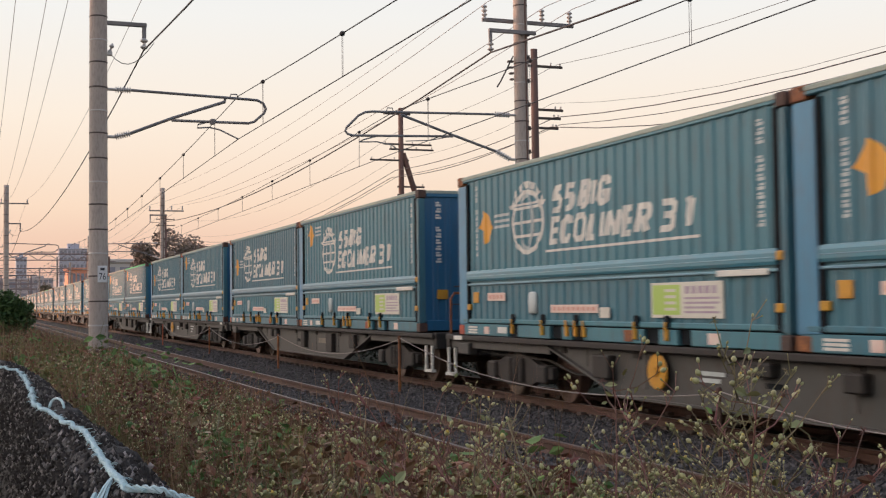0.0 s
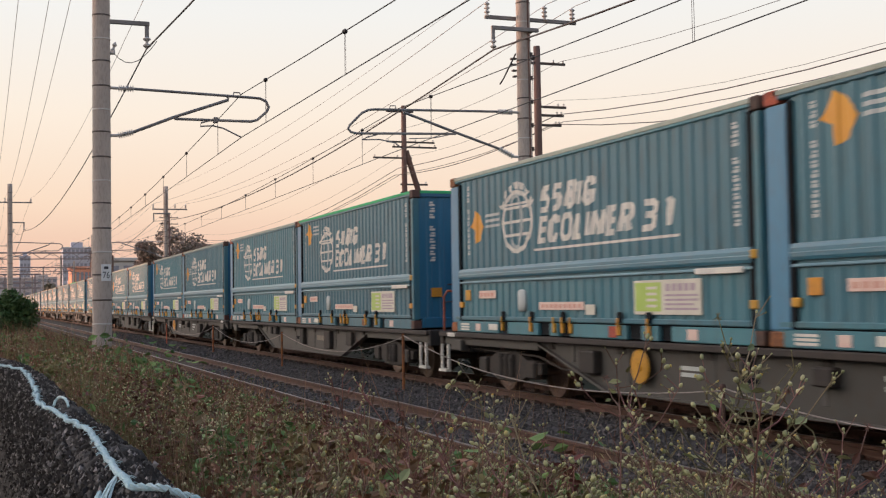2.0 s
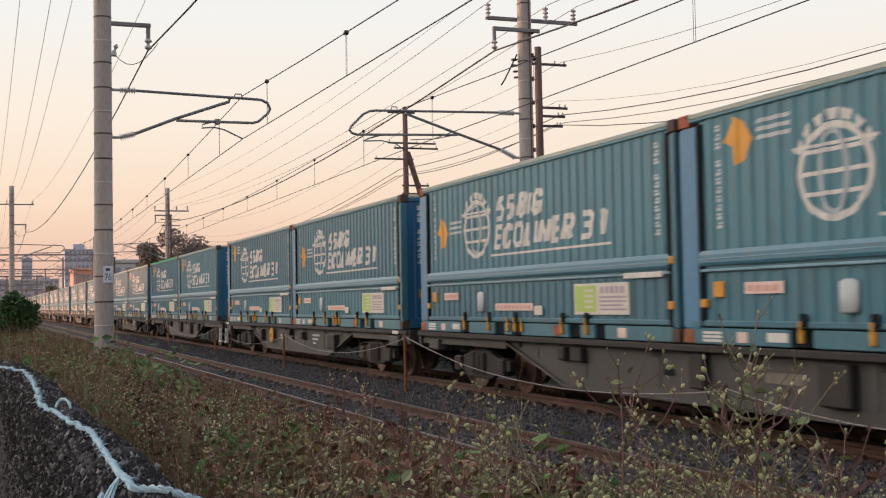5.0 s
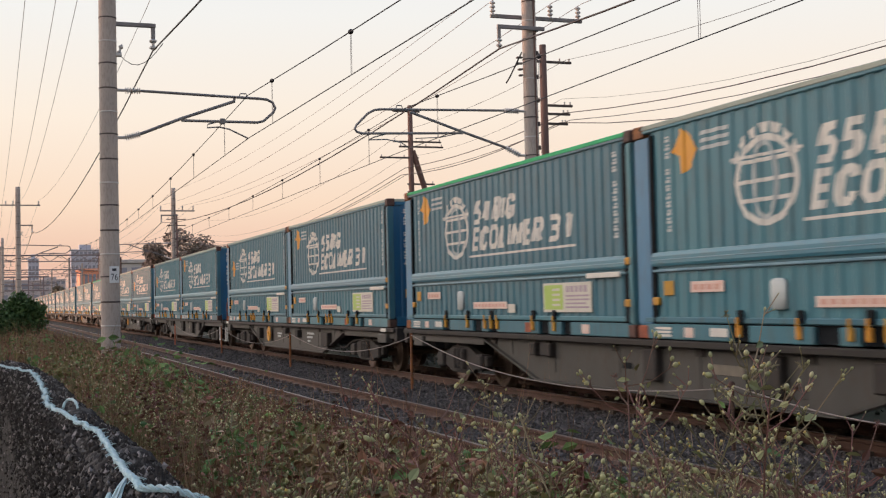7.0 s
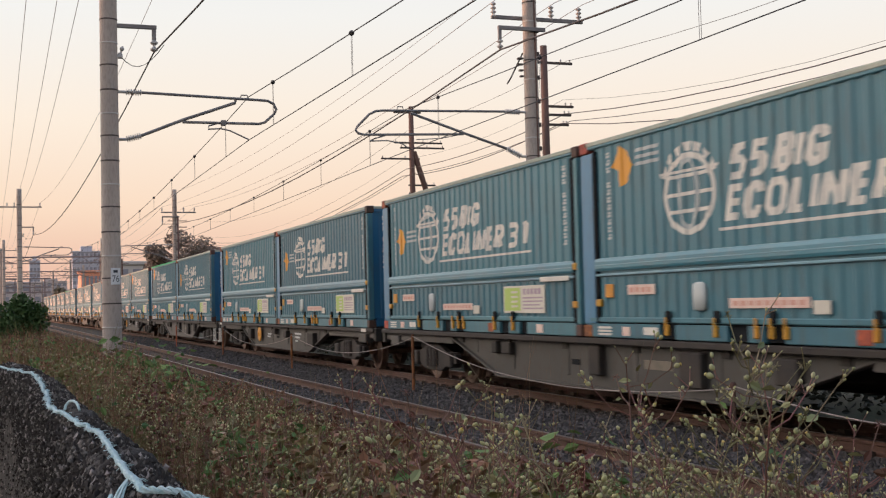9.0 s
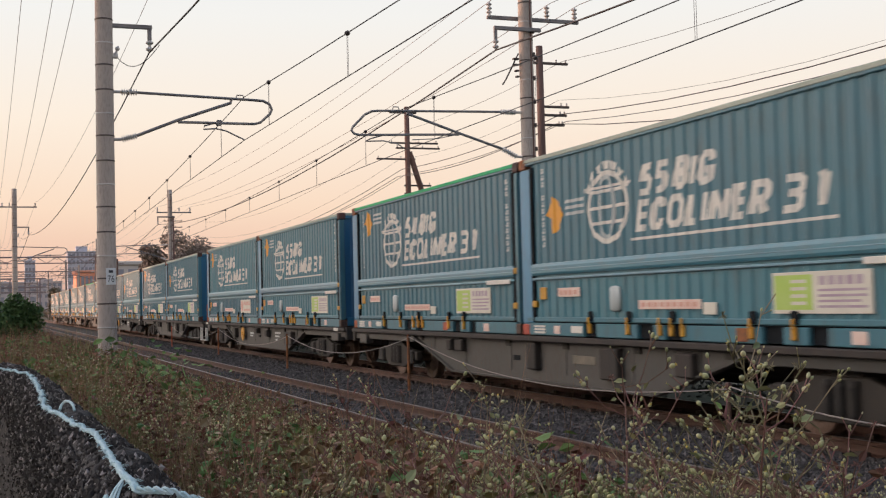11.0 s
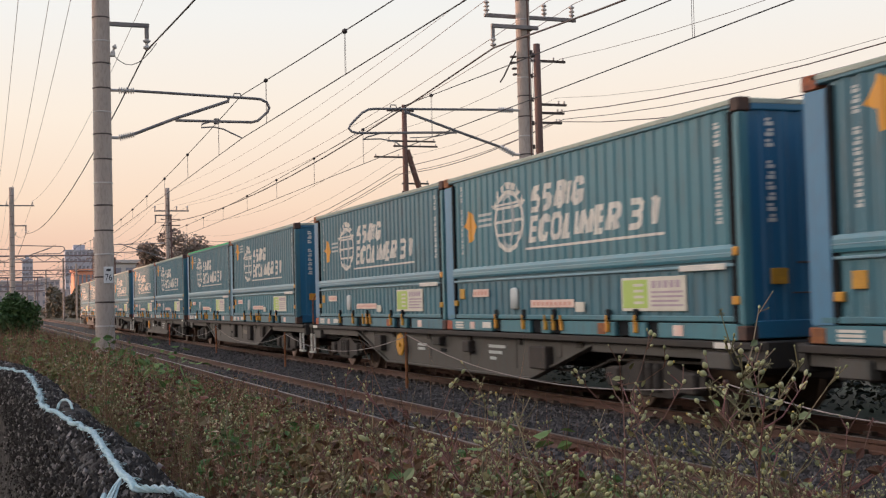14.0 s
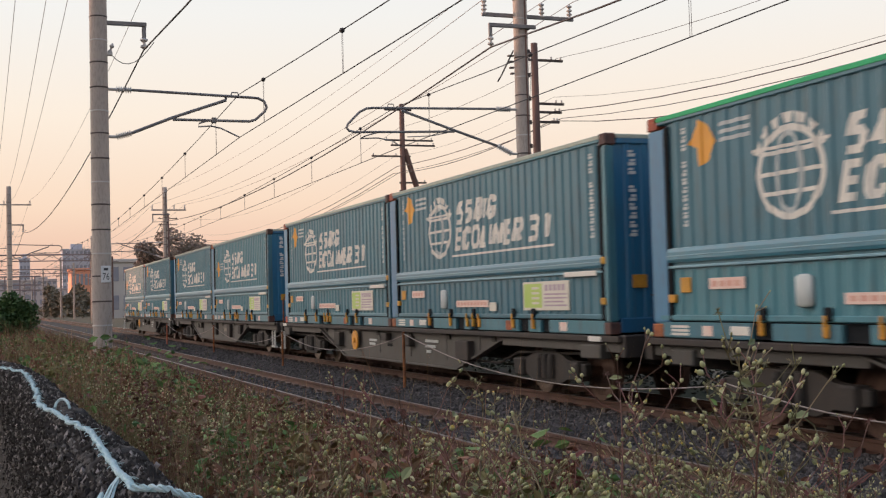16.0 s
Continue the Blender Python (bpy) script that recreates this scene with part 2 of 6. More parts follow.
def build_ground():
    xs = [-3000, -1500, -800, -500, -350] + [-260 + 10 * i for i in range(18)] + [-85 + 1.5 * i for i in range(40)] + [-25 + 0.6 * i for i in range(60)] + [12, 15, 20, 40, 80, 200, 600, 1500, 3000]
    ys = [-3000, -1000, -300, -100, -50, -25, -12, -8] + [-6 + 0.5 * i for i in range(18)] + [3.2, 3.6, 4.2, 5.4, 7, 9, 10.8, 11.2, 12, 14, 17, 22, 30, 45, 80, 200, 600, 1500, 3000]
    verts = [(x, y, height(x, y)) for x in xs for y in ys]
    n = len(ys)
    faces = [(i * n + j, (i + 1) * n + j, (i + 1) * n + j + 1, i * n + j + 1) for i in range(len(xs) - 1) for j in range(n - 1)]
    ob = mesh_arrays("ground", verts, faces, "soil")
    ob.data.polygons.foreach_set("use_smooth", [True] * len(faces))
    tagged(ob, "weedy brown soil beside and beyond the railway", "ground", kind="structure")


def build_bed():
    prof = [(3.75, -0.36), (4.25, -0.20), (4.6, -0.175), (6.3, -0.175), (7.25, -0.12), (8.2, -0.175), (9.95, -0.175), (10.5, -0.19), (11.3, -0.36)]
    xs = [-620 + 6 * i for i in range(93)] + [-60 + 0.8 * i for i in range(88)] + [14, 30, 60]
    verts = [(x, y, z + 0.025 * noise.noise(Vector((x * 1.1, y * 2, 1)))) for x in xs for y, z in prof]
    n = len(prof)
    faces = [(i * n + j, (i + 1) * n + j, (i + 1) * n + j + 1, i * n + j + 1) for i in range(len(xs) - 1) for j in range(n - 1)]
    tagged(mesh_arrays("ballast_bed", verts, faces, "bed"), "dark crushed-stone ballast bed under two tracks", "ballast", kind="structure")


def rail_profile():
    half = [(0.063, -0.153), (0.063, -0.143), (0.016, -0.125), (0.0085, -0.11), (0.0085, -0.05), (0.030, -0.038), (0.0325, -0.006), (0.027, -0.0005)]
    return half + [(-a, b) for a, b in half[::-1]]


def build_rails():
    for t in TRACKS:
        for s in (-1, 1):
            th = thing("rail", "rust-brown steel rail with a worn bright head", "rail", "running rails", "structure")
            th.location = (0, t + s * 0.566, 0)
            bm = bmesh.new()
            p = rail_profile()
            a = [bm.verts.new((-620, y, z)) for y, z in p]
            b = [bm.verts.new((60, y, z)) for y, z in p]
            for i in range(len(p)):
                bm.faces.new((a[i], a[(i + 1) % len(p)], b[(i + 1) % len(p)], b[i]))
            part("rail_web", bm, "rail_side", th)
            bm = bmesh.new()
            box(bm, -620, 60, -0.024, 0.024, -0.004, 0.0015)
            part("rail_head", bm, "rail_top", th, "worn shiny rail head")


def build_sleepers():
    bm = bmesh.new()
    bbox(bm, -0.12, 0.12, -1.0, 1.0, -0.14, 0.0, 0.02)
    for s in (-1, 1):
        for q in (-1, 1):
            box(bm, -0.07, 0.07, s * 0.566 + q * 0.11 - 0.045, s * 0.566 + q * 0.11 + 0.045, -0.002, 0.045)
    base = tagged(mesh_object("sleeper", bm, "sleeper"), "rust-stained concrete sleeper in the ballast", "sleeper", "sleepers", "structure")
    first = True
    for t in TRACKS:
        for i in range(110):
            m = pose(-5.5 - 0.6 * i, t, -0.145, 0, 0, random.uniform(-0.5, 0.5))
            if first:
                base.matrix_basis, first = m, False
            else:
                copy_thing(base, m)


def stones(name, x0, x1, y0, y1, z0, count, size, label, mat="stone"):
    """Crushed stone as joined angular lumps."""
    rng = np.random.default_rng(7 + int(count))
    cube = np.array([[-1, -1, -1], [1, -1, -1], [1, 1, -1], [-1, 1, -1], [-1, -1, 1], [1, -1, 1], [1, 1, 1], [-1, 1, 1]], float) * 0.5
    fq = np.array([[3, 2, 1, 0], [4, 5, 6, 7], [0, 1, 5, 4], [1, 2, 6, 5], [2, 3, 7, 6], [3, 0, 4, 7]])
    pos = np.c_[rng.uniform(x0, x1, count), rng.uniform(y0, y1, count), np.zeros(count)]
    pos[:, 2] = z0(pos[:, 0], pos[:, 1]) + rng.uniform(-0.01, 0.02, count)
    v = cube[None] * rng.uniform(0.6, 1.3, (count, 1, 3)) * (size * rng.uniform(0.7, 1.3, (count, 1, 1)))
    v = v * rng.uniform(0.55, 1.15, (count, 8, 1))
    q = rng.normal(size=(count, 4))
    q /= np.linalg.norm(q, axis=1)[:, None]
    w, a, b, c = q.T
    rot = np.stack([1 - 2 * (b * b + c * c), 2 * (a * b - c * w), 2 * (a * c + b * w), 2 * (a * b + c * w), 1 - 2 * (a * a + c * c), 2 * (b * c - a * w), 2 * (a * c - b * w), 2 * (b * c + a * w), 1 - 2 * (a * a + b * b)], 1).reshape(-1, 3, 3)
    v = np.einsum("nij,nkj->nki", rot, v) + pos[:, None]
    f = (fq[None] + 8 * np.arange(count)[:, None, None]).reshape(-1, 4)
    ob = mesh_arrays(name, v.reshape(-1, 3).tolist(), f.tolist(), mat)
    return tagged(ob, label, "ballast", kind="stuff")


def bed_z(x, y):
    return np.interp(y, [3.75, 4.25, 4.6, 6.3, 7.25, 8.2, 9.95], [-0.36, -0.20, -0.175, -0.175, -0.12, -0.175, -0.175])


build_ground()
build_bed()
build_rails()
build_sleepers()
stones("ballast_stones", -34, -6.5, 6.1, 8.45, bed_z, 46000, 0.050, "dark grey crushed ballast stones between the two tracks")
stones("ballast_stones", -75, -34, 6.1, 8.45, bed_z, 12000, 0.075, "dark grey crushed ballast stones between the two tracks")
stones("ballast_stones", -32, -6.5, 4.0, 6.1, bed_z, 15000, 0.055, "rust-dusted ballast stones between the rails")


# ---- containers ----
LEN, WID, HGT, GAP = 9.245, 2.49, 2.70, 0.10
HL, HW = LEN / 2, WID / 2
RIB, DEEP = 0.258, 0.021


def rib_depth(x):
    """How far a corrugated wall lies behind its outer face."""
    u = (x / RIB) % 1.0
    return DEEP * min(1.0, max(0.0, (abs(u - 0.5) - 0.13) / 0.12))


def rib_breaks(x0, x1):
    k = math.floor(x0 / RIB) - 1
    cuts = []
    while k * RIB < x1:
        cuts += [(k + c) * RIB for c in (0.25, 0.37, 0.63, 0.75)]
        k += 1
    return [x0] + [c for c in cuts if x0 < c < x1] + [x1]


def ribbed(bm, x0, x1, z0, z1, y):
    """A corrugated sheet facing -y."""
    last = None
    for x in rib_breaks(x0, x1):
        d = rib_depth(x)
        pair = [bm.verts.new((x, y + d, z)) for z in (z0, z1)]
        if last:
            bm.faces.new((last[0], pair[0], pair[1], last[1]))
        last = pair
    return bm


def drape(bm, y, lift=0.003):
    """Lay flat paint, drawn in x and z, onto the corrugated wall."""
    bmesh.ops.remove_doubles(bm, verts=bm.verts[:], dist=1e-4)
    xs = [v.co.x for v in bm.verts]
    for c in rib_breaks(min(xs), max(xs))[1:-1]:
        bmesh.ops.bisect_plane(bm, geom=bm.verts[:] + bm.edges[:] + bm.faces[:], plane_co=(c, 0, 0), plane_no=(1, 0, 0), dist=1e-5)
    for v in bm.verts:
        v.co.y = y + rib_depth(v.co.x) - lift
    return bm


def quad(bm, pts):
    bm.faces.new([bm.verts.new((x, 0, z)) for x, z in pts])
    return bm


def rect(bm, x0, x1, z0, z1, lean=0.0):
    return quad(bm, [(x0, z0), (x1, z0), (x1 + lean * (z1 - z0), z1), (x0 + lean * (z1 - z0), z1)])


def lettering(text, size, lean=0.0, heavy=0.0):
    """Flat letters in x and z from the built-in font."""
    cu = bpy.data.curves.new("lettering", "FONT")
    cu.body, cu.size, cu.shear, cu.offset, cu.resolution_u = text, size, lean, heavy, 3
    ob = bpy.data.objects.new("lettering", cu)
    me = bpy.data.meshes.new_from_object(ob)
    bm = bmesh.new()
    bm.from_mesh(me)
    bpy.data.objects.remove(ob)
    bpy.data.meshes.remove(me)
    for v in bm.verts:
        v.co = (v.co.x, 0, v.co.y)
    return bm


def stroke(path, w, shut=False):
    """A flat band of even width along a line drawn in x and z."""
    bm = bmesh.new()
    p = [Vector((x, 0, z)) for x, z in path]
    n = len(p)
    sides = []
    for i in range(n):
        d0 = (p[i] - p[i - 1]).normalized() if i or shut else None
        d1 = (p[(i + 1) % n] - p[i]).normalized() if i < n - 1 or shut else None
        d0, d1 = d0 or d1, d1 or d0
        n0, n1 = Vector((-d0.z, 0, d0.x)), Vector((-d1.z, 0, d1.x))
        m = (n0 + n1).normalized()
        m *= 0.5 * w / max(0.5, m.dot(n0))
        sides.append((bm.verts.new(p[i] + m), bm.verts.new(p[i] - m)))
    for i in range(n if shut else n - 1):
        a, b = sides[i], sides[(i + 1) % n]
        bm.faces.new((a[0], a[1], b[1], b[0]))
    return bm


# bands of each slanted block character, in parts of its width and height
BANDS = {
    "five": [[(1, 1), (0.10, 1), (0.05, 0.57), (0.72, 0.57), (1, 0.43), (1, 0.16), (0.75, 0), (0, 0)]],
    "four": [[(0.72, 0), (0.72, 1)], [(0.62, 1), (0, 0.28), (1.05, 0.28)]],
    "twin": [[(0, 0), (0, 1), (0.75, 1), (1, 0.88), (1, 0.64), (0.75, 0.52), (0.1, 0.52)], [(0.75, 0.50), (1, 0.38), (1, 0.13), (0.75, 0), (0.1, 0)]],
    "slab": [[(0.5, 0), (0.5, 1)]],
    "hook": [[(1, 0.74), (0.92, 0.93), (0.72, 1), (0.28, 1), (0, 0.80), (0, 0.20), (0.28, 0), (0.75, 0), (1, 0.10), (1, 0.42), (0.55, 0.42)]],
    "comb": [[(1, 1), (0, 1), (0, 0), (1, 0)], [(0.1, 0.5), (0.95, 0.5)]],
    "open": [[(1, 0.72), (0.92, 0.93), (0.72, 1), (0.28, 1), (0, 0.80), (0, 0.20), (0.28, 0), (0.75, 0), (0.95, 0.08), (1, 0.28)]],
    "loop": [[(0.28, 1), (0, 0.80), (0, 0.20), (0.28, 0), (0.72, 0), (1, 0.20), (1, 0.80), (0.72, 1)]],
    "foot": [[(0, 1), (0, 0), (1, 0)]],
    "split": [[(0, 0), (0, 1)], [(0.05, 1), (0.95, 0)], [(1, 0), (1, 1)]],
    "leg": [[(0, 0), (0, 1), (0.75, 1), (1, 0.88), (1, 0.60), (0.75, 0.46), (0.1, 0.46)], [(0.55, 0.44), (1, 0)]],
    "three": [[(0, 1), (0.75, 1), (1, 0.88), (1, 0.64), (0.75, 0.52), (0.3, 0.52)], [(0.75, 0.50), (1, 0.38), (1, 0.13), (0.75, 0), (0, 0)]],
    "one": [[(0.75, 0), (0.75, 1)], [(0.80, 1), (0.35, 0.90)]],
}


def character(kind, x0, x1, z0, z1, y, lean=0.28, w=0.132):
    """One slanted block character draped on the wall."""
    bm = bmesh.new()
    h, thin = 0.5 * w, 0.64                   # level bands are thinner than upright ones
    tall = (z1 - z0) / thin
    for k, path in enumerate(BANDS[kind]):
        b = stroke([(x0 + h + (x1 - x0 - w) * u, h + (tall - w) * v) for u, v in path], w, kind == "loop")
        for v in b.verts:
            v.co.z = min(z1, max(z0, z0 + thin * v.co.z))
            v.co.x += lean * (v.co.z - z0)
        join(bm, drape(b, y, 0.003 + 0.002 * k))
    return bm


def fit_to(bm, x0, x1, z0, z1):
    """Bring flat letters into a rectangle."""
    xs, zs = [v.co.x for v in bm.verts], [v.co.z for v in bm.verts]
    ax, az = (x1 - x0) / (max(xs) - min(xs)), (z1 - z0) / (max(zs) - min(zs))
    a, b = min(xs), min(zs)
    for v in bm.verts:
        v.co.x, v.co.z = x0 + (v.co.x - a) * ax, z0 + (v.co.z - b) * az
    return bm


def bars_column(bm, x, z0, z1, n, w):
    """A column of unreadable characters as plain bars."""
    h = (z1 - z0) / n
    for i in range(n):
        if i != 3:
            rect(bm, x - w / 2, x + w / 2, z1 - (i + 0.86) * h, z1 - (i + 0.5) * h)
            rect(bm, x - w / 2 + (0.25 * w if i % 2 else 0), x + w / 2 - (0 if i % 2 else 0.3 * w), z1 - (i + 0.40) * h, z1 - (i + 0.14) * h)
    return bm


def ring(bm, cx, cz, rx, rz, w, a0=0.0, a1=360.0, n=28):
    for i in range(n):
        a, b = radians(a0 + (a1 - a0) * i / n), radians(a0 + (a1 - a0) * (i + 1) / n)
        quad(bm, [(cx + rx * math.cos(a), cz + rz * math.sin(a)), (cx + (rx - w) * math.cos(a), cz + (rz - w) * math.sin(a)),
                  (cx + (rx - w) * math.cos(b), cz + (rz - w) * math.sin(b)), (cx + rx * math.cos(b), cz + rz * math.sin(b))])
    return bm


def build_container(number, edge, poster, high, label):
    c = thing("freight_container", label, "container", "containers on the train")
    X = lambda a: a - HL                      # distances are from the rear end
    Y = -HW
    # shell
    up = bmesh.new()
    ribbed(up, X(0.41), X(LEN - 0.20), 1.07, HGT - 0.09, Y + 0.012)
    up = part("upper_wall", up, "paint", c)
    again(up, c, pose(0, 0, 0, 0, 0, 180))
    lo = bmesh.new()
    ribbed(lo, X(0.41), X(LEN - 0.20), 0.26, 0.82, Y + 0.012)
    lo = part("lower_wall", lo, "paint", c)
    again(lo, c, pose(0, 0, 0, 0, 0, 180))
    # belt of the side-opening door: a rounded beam, a bright ledge and a dark slot
    b = bmesh.new()
    prism(b, [(0, 0.90), (0.055, 0.905), (0.070, 0.94), (0.070, 1.03), (0.05, 1.075), (0, 1.085)], X(0.41), X(LEN - 0.19))
    for v in b.verts:
        v.co = (v.co.y, Y + 0.045 - v.co.x, v.co.z)
    belt = part("belt_beam", b, "belt", c, "brighter blue door belt")
    again(belt, c, pose(0, 0, 0, 0, 0, 180))
    b = bmesh.new()
    bbox(b, X(0.41), X(LEN - 0.19), Y - 0.012, Y + 0.06, 0.832, 0.866, 0.008)
    bbox(b, X(0.41), X(LEN - 0.19), Y - 0.028, Y + 0.03, 0.975, 0.99, 0.004)
    part("belt_ledge", b, "belt_light", c, "worn pale ledge of the belt")
    b = bmesh.new()
    box(b, X(0.41), X(LEN - 0.19), Y + 0.028, Y + 0.06, 0.80, 0.91)
    part("belt_slot", b, "paint", c)
    # top and bottom rails
    b = bmesh.new()
    bbox(b, X(0.18), X(LEN - 0.18), Y, Y + 0.09, HGT - 0.10, HGT - 0.035, 0.012)
    rail = part("top_rail", b, "paint", c)
    again(rail, c, pose(0, 0, 0, 0, 0, 180))
    b = bmesh.new()
    bbox(b, X(0.16), X(LEN - 0.16), Y - 0.006, Y + 0.10, HGT - 0.058, HGT + 0.002, 0.008)
    bbox(b, X(0.16), X(LEN - 0.16), -Y - 0.10, -Y + 0.006, HGT - 0.058, HGT + 0.002, 0.008)
    bbox(b, HL - 0.10, HL + 0.004, Y + 0.16, -Y - 0.16, HGT - 0.058, HGT + 0.002, 0.008)
    bbox(b, -HL - 0.004, -HL + 0.10, Y + 0.16, -Y - 0.16, HGT - 0.058, HGT + 0.002, 0.008)
    part("roof_edge", b, edge, c, "green roof edge" if edge == "roof_green" else "pale roof edge")
    b = bmesh.new()
    for i in range(24):
        x0 = -HL + 0.1 + i * (LEN - 0.2) / 24
        bbox(b, x0 + 0.02, x0 + (LEN - 0.2) / 24 - 0.06, Y + 0.11, -Y - 0.11, HGT - 0.04, HGT - 0.012, 0.008)
    box(b, -HL + 0.06, HL - 0.06, Y + 0.08, -Y - 0.08, HGT - 0.07, HGT - 0.035)
    part("roof", b, "paint", c)
    b = bmesh.new()
    bbox(b, X(0.17), X(LEN - 0.17), Y - 0.004, Y + 0.12, 0.205, 0.275, 0.012)
    rl = part("door_sill", b, "paint", c)
    again(rl, c, pose(0, 0, 0, 0, 0, 180))
    b = bmesh.new()
    # bottom rail, cut by the dark lifting pockets
    pk = [(2.05, 2.42), (3.55, 3.95), (4.25, 4.62), (6.25, 6.62), (7.05, 7.35)]
    x = 0.17
    for p0, p1 in pk + [(LEN - 0.17, LEN)]:
        bbox(b, X(x), X(p0), Y + 0.004, Y + 0.12, 0.0, 0.188, 0.01)
        x = p1
    rl = part("bottom_rail", b, "paint", c)
    again(rl, c, pose(0, 0, 0, 0, 0, 180))
    # black plate that paints the pockets' inner shade
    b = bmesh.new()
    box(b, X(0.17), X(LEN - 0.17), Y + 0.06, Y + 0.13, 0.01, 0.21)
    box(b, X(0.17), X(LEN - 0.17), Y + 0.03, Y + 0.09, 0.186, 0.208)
    part("pocket_shadow_plate", b, "seal", c, "black plate standing in for shade behind the bottom rail")
    b = bmesh.new()
    box(b, -HL + 0.05, HL - 0.05, Y + 0.13, -Y - 0.13, 0.04, 0.16)
    part("underframe", b, "wagon_dark", c)
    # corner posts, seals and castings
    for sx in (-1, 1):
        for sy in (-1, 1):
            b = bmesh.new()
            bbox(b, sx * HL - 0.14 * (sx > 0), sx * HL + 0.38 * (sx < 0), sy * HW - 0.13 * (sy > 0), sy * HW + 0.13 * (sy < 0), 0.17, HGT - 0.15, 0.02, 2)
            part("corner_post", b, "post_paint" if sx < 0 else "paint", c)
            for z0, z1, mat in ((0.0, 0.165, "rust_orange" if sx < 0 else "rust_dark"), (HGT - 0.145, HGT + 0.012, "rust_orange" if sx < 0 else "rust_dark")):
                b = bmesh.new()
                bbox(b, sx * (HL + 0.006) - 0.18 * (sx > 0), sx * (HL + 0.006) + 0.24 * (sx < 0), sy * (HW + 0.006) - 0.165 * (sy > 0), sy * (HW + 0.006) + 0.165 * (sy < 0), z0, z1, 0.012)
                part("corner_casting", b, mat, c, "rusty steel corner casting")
        b = bmesh.new()
        xs_, ws_ = (HL - 0.185, 0.045) if sx > 0 else (HL - 0.42, 0.04)
        box(b, sx * xs_ - ws_, sx * xs_ + ws_, Y - 0.004, Y + 0.10, 0.2, HGT - 0.14)
        part("door_seal", b, "seal", c, "black rubber door seal")
    # ends, in the side paint with their shade coloured in
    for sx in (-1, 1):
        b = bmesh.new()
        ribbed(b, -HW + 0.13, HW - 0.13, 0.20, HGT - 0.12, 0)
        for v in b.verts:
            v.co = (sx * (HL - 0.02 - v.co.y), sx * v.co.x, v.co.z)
        part("end_wall", b, "paint_end_shade", c, "corrugated end wall, its blue deepened for shade")
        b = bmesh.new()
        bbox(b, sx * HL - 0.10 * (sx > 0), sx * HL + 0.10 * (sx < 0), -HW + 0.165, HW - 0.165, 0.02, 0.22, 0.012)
        part("end_sill", b, "paint_end_shade", c)
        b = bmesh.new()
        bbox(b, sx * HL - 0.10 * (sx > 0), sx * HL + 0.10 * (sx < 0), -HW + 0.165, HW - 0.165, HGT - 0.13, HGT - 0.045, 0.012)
        part("end_header", b, "paint_end_shade", c)
    # end markings and the yellow placard holder
    b = bars_column(bmesh.new(), -0.84, 1.30, 2.50, 10, 0.11)
    for v in b.verts:
        v.co = (HL - 0.012, v.co.x, v.co.z)
    tagged(part("end_number_column", b, "white_paint", c, "column of white characters"), kind="stuff")
    b = bmesh.new()
    bbox(b, HL - 0.03, HL + 0.004, -0.88, -0.66, 0.62, 0.80, 0.006)
    part("end_placard", b, "yellow", c, "yellow placard")
    b = bmesh.new()
    tube(b, [(HL + 0.02, -0.55, 0.86), (HL + 0.02, 0.4, 0.86)], 0.014, 6)
    tube(b, [(HL + 0.02, -0.62, 0.52), (HL + 0.02, 0.0, 0.52)], 0.01, 6)
    part("end_bar", b, "band", c)
    # latches and hooks
    for x, z in ((LEN - 0.16, 1.0), (LEN - 0.16, 0.45), (0.47, 0.97), (0.47, 0.47)):
        b = bmesh.new()
        bbox(b, X(x) - 0.075, X(x) + 0.075, Y - 0.02, Y + 0.03, z - 0.05, z + 0.05, 0.012)
        part("latch", b, "yellow", c, "yellow door latch")
    b = bmesh.new()
    bbox(b, -0.042, 0.042, Y - 0.035, Y + 0.01, 0.05, 0.19, 0.012)
    bbox(b, -0.022, 0.022, Y - 0.045, Y - 0.02, 0.16, 0.28, 0.01)
    first = None
    for x in (2.26, 3.34, 4.15, 4.42, 4.68, 6.08, 6.84):
        if first is None:
            first = part("lashing_hook", b, "yellow", c, "yellow folding hook")
            first.location.x = X(x)
        else:
            again(first, c, pose(X(x), 0, 0))
    b = bmesh.new()
    bbox(b, -0.06, 0.06, Y - 0.03, Y, 0.22, 0.36, 0.012)
    first = part("hinge_block", b, "seal", c, "dark hinge block")
    first.location.x = X(2.30)
    for x in (3.38, 4.45, 6.12, 6.86):
        again(first, c, pose(X(x), 0, 0))
    b = bmesh.new()
    bbox(b, X(7.95), X(8.92), Y - 0.03, Y - 0.008, 0.80, 0.872, 0.006)
    part("white_plate", b, "white_paint", c, "white plate under the belt")
    # paint on the corrugated wall
    yw = Y + 0.012
    b = drape(bars_column(bmesh.new(), X(0.79), 1.31, 2.52, 12, 0.13), yw)
    tagged(part("number_column", b, "dim_white", c, "column of small pale characters"), kind="stuff")
    b = drape(bars_column(bmesh.new(), X(8.76), 1.31, 2.50, 12, 0.14), yw)
    tagged(part("number_column", b, "dim_white", c, "column of small pale characters"), kind="stuff")
    b = bmesh.new()
    mz = 0.50 if high else 0.0
    quad(b, [(X(0.90), 1.79 + mz), (X(1.08), 1.72 + mz), (X(1.13), 1.50 + mz), (X(1.30), 1.55 + mz), (X(1.42), 1.68 + mz), (X(1.46), 1.77 + mz), (X(1.41), 1.87 + mz), (X(1.28), 1.98 + mz), (X(1.12), 2.06 + mz)])
    part("diamond_mark", drape(b, yw), "orange", c, "orange diamond painted mark")
    b = bmesh.new()
    for z in (1.74, 1.83, 1.92):
        rect(b, X(1.52), X(2.14), z + mz, z + 0.045 + mz, 0.2)
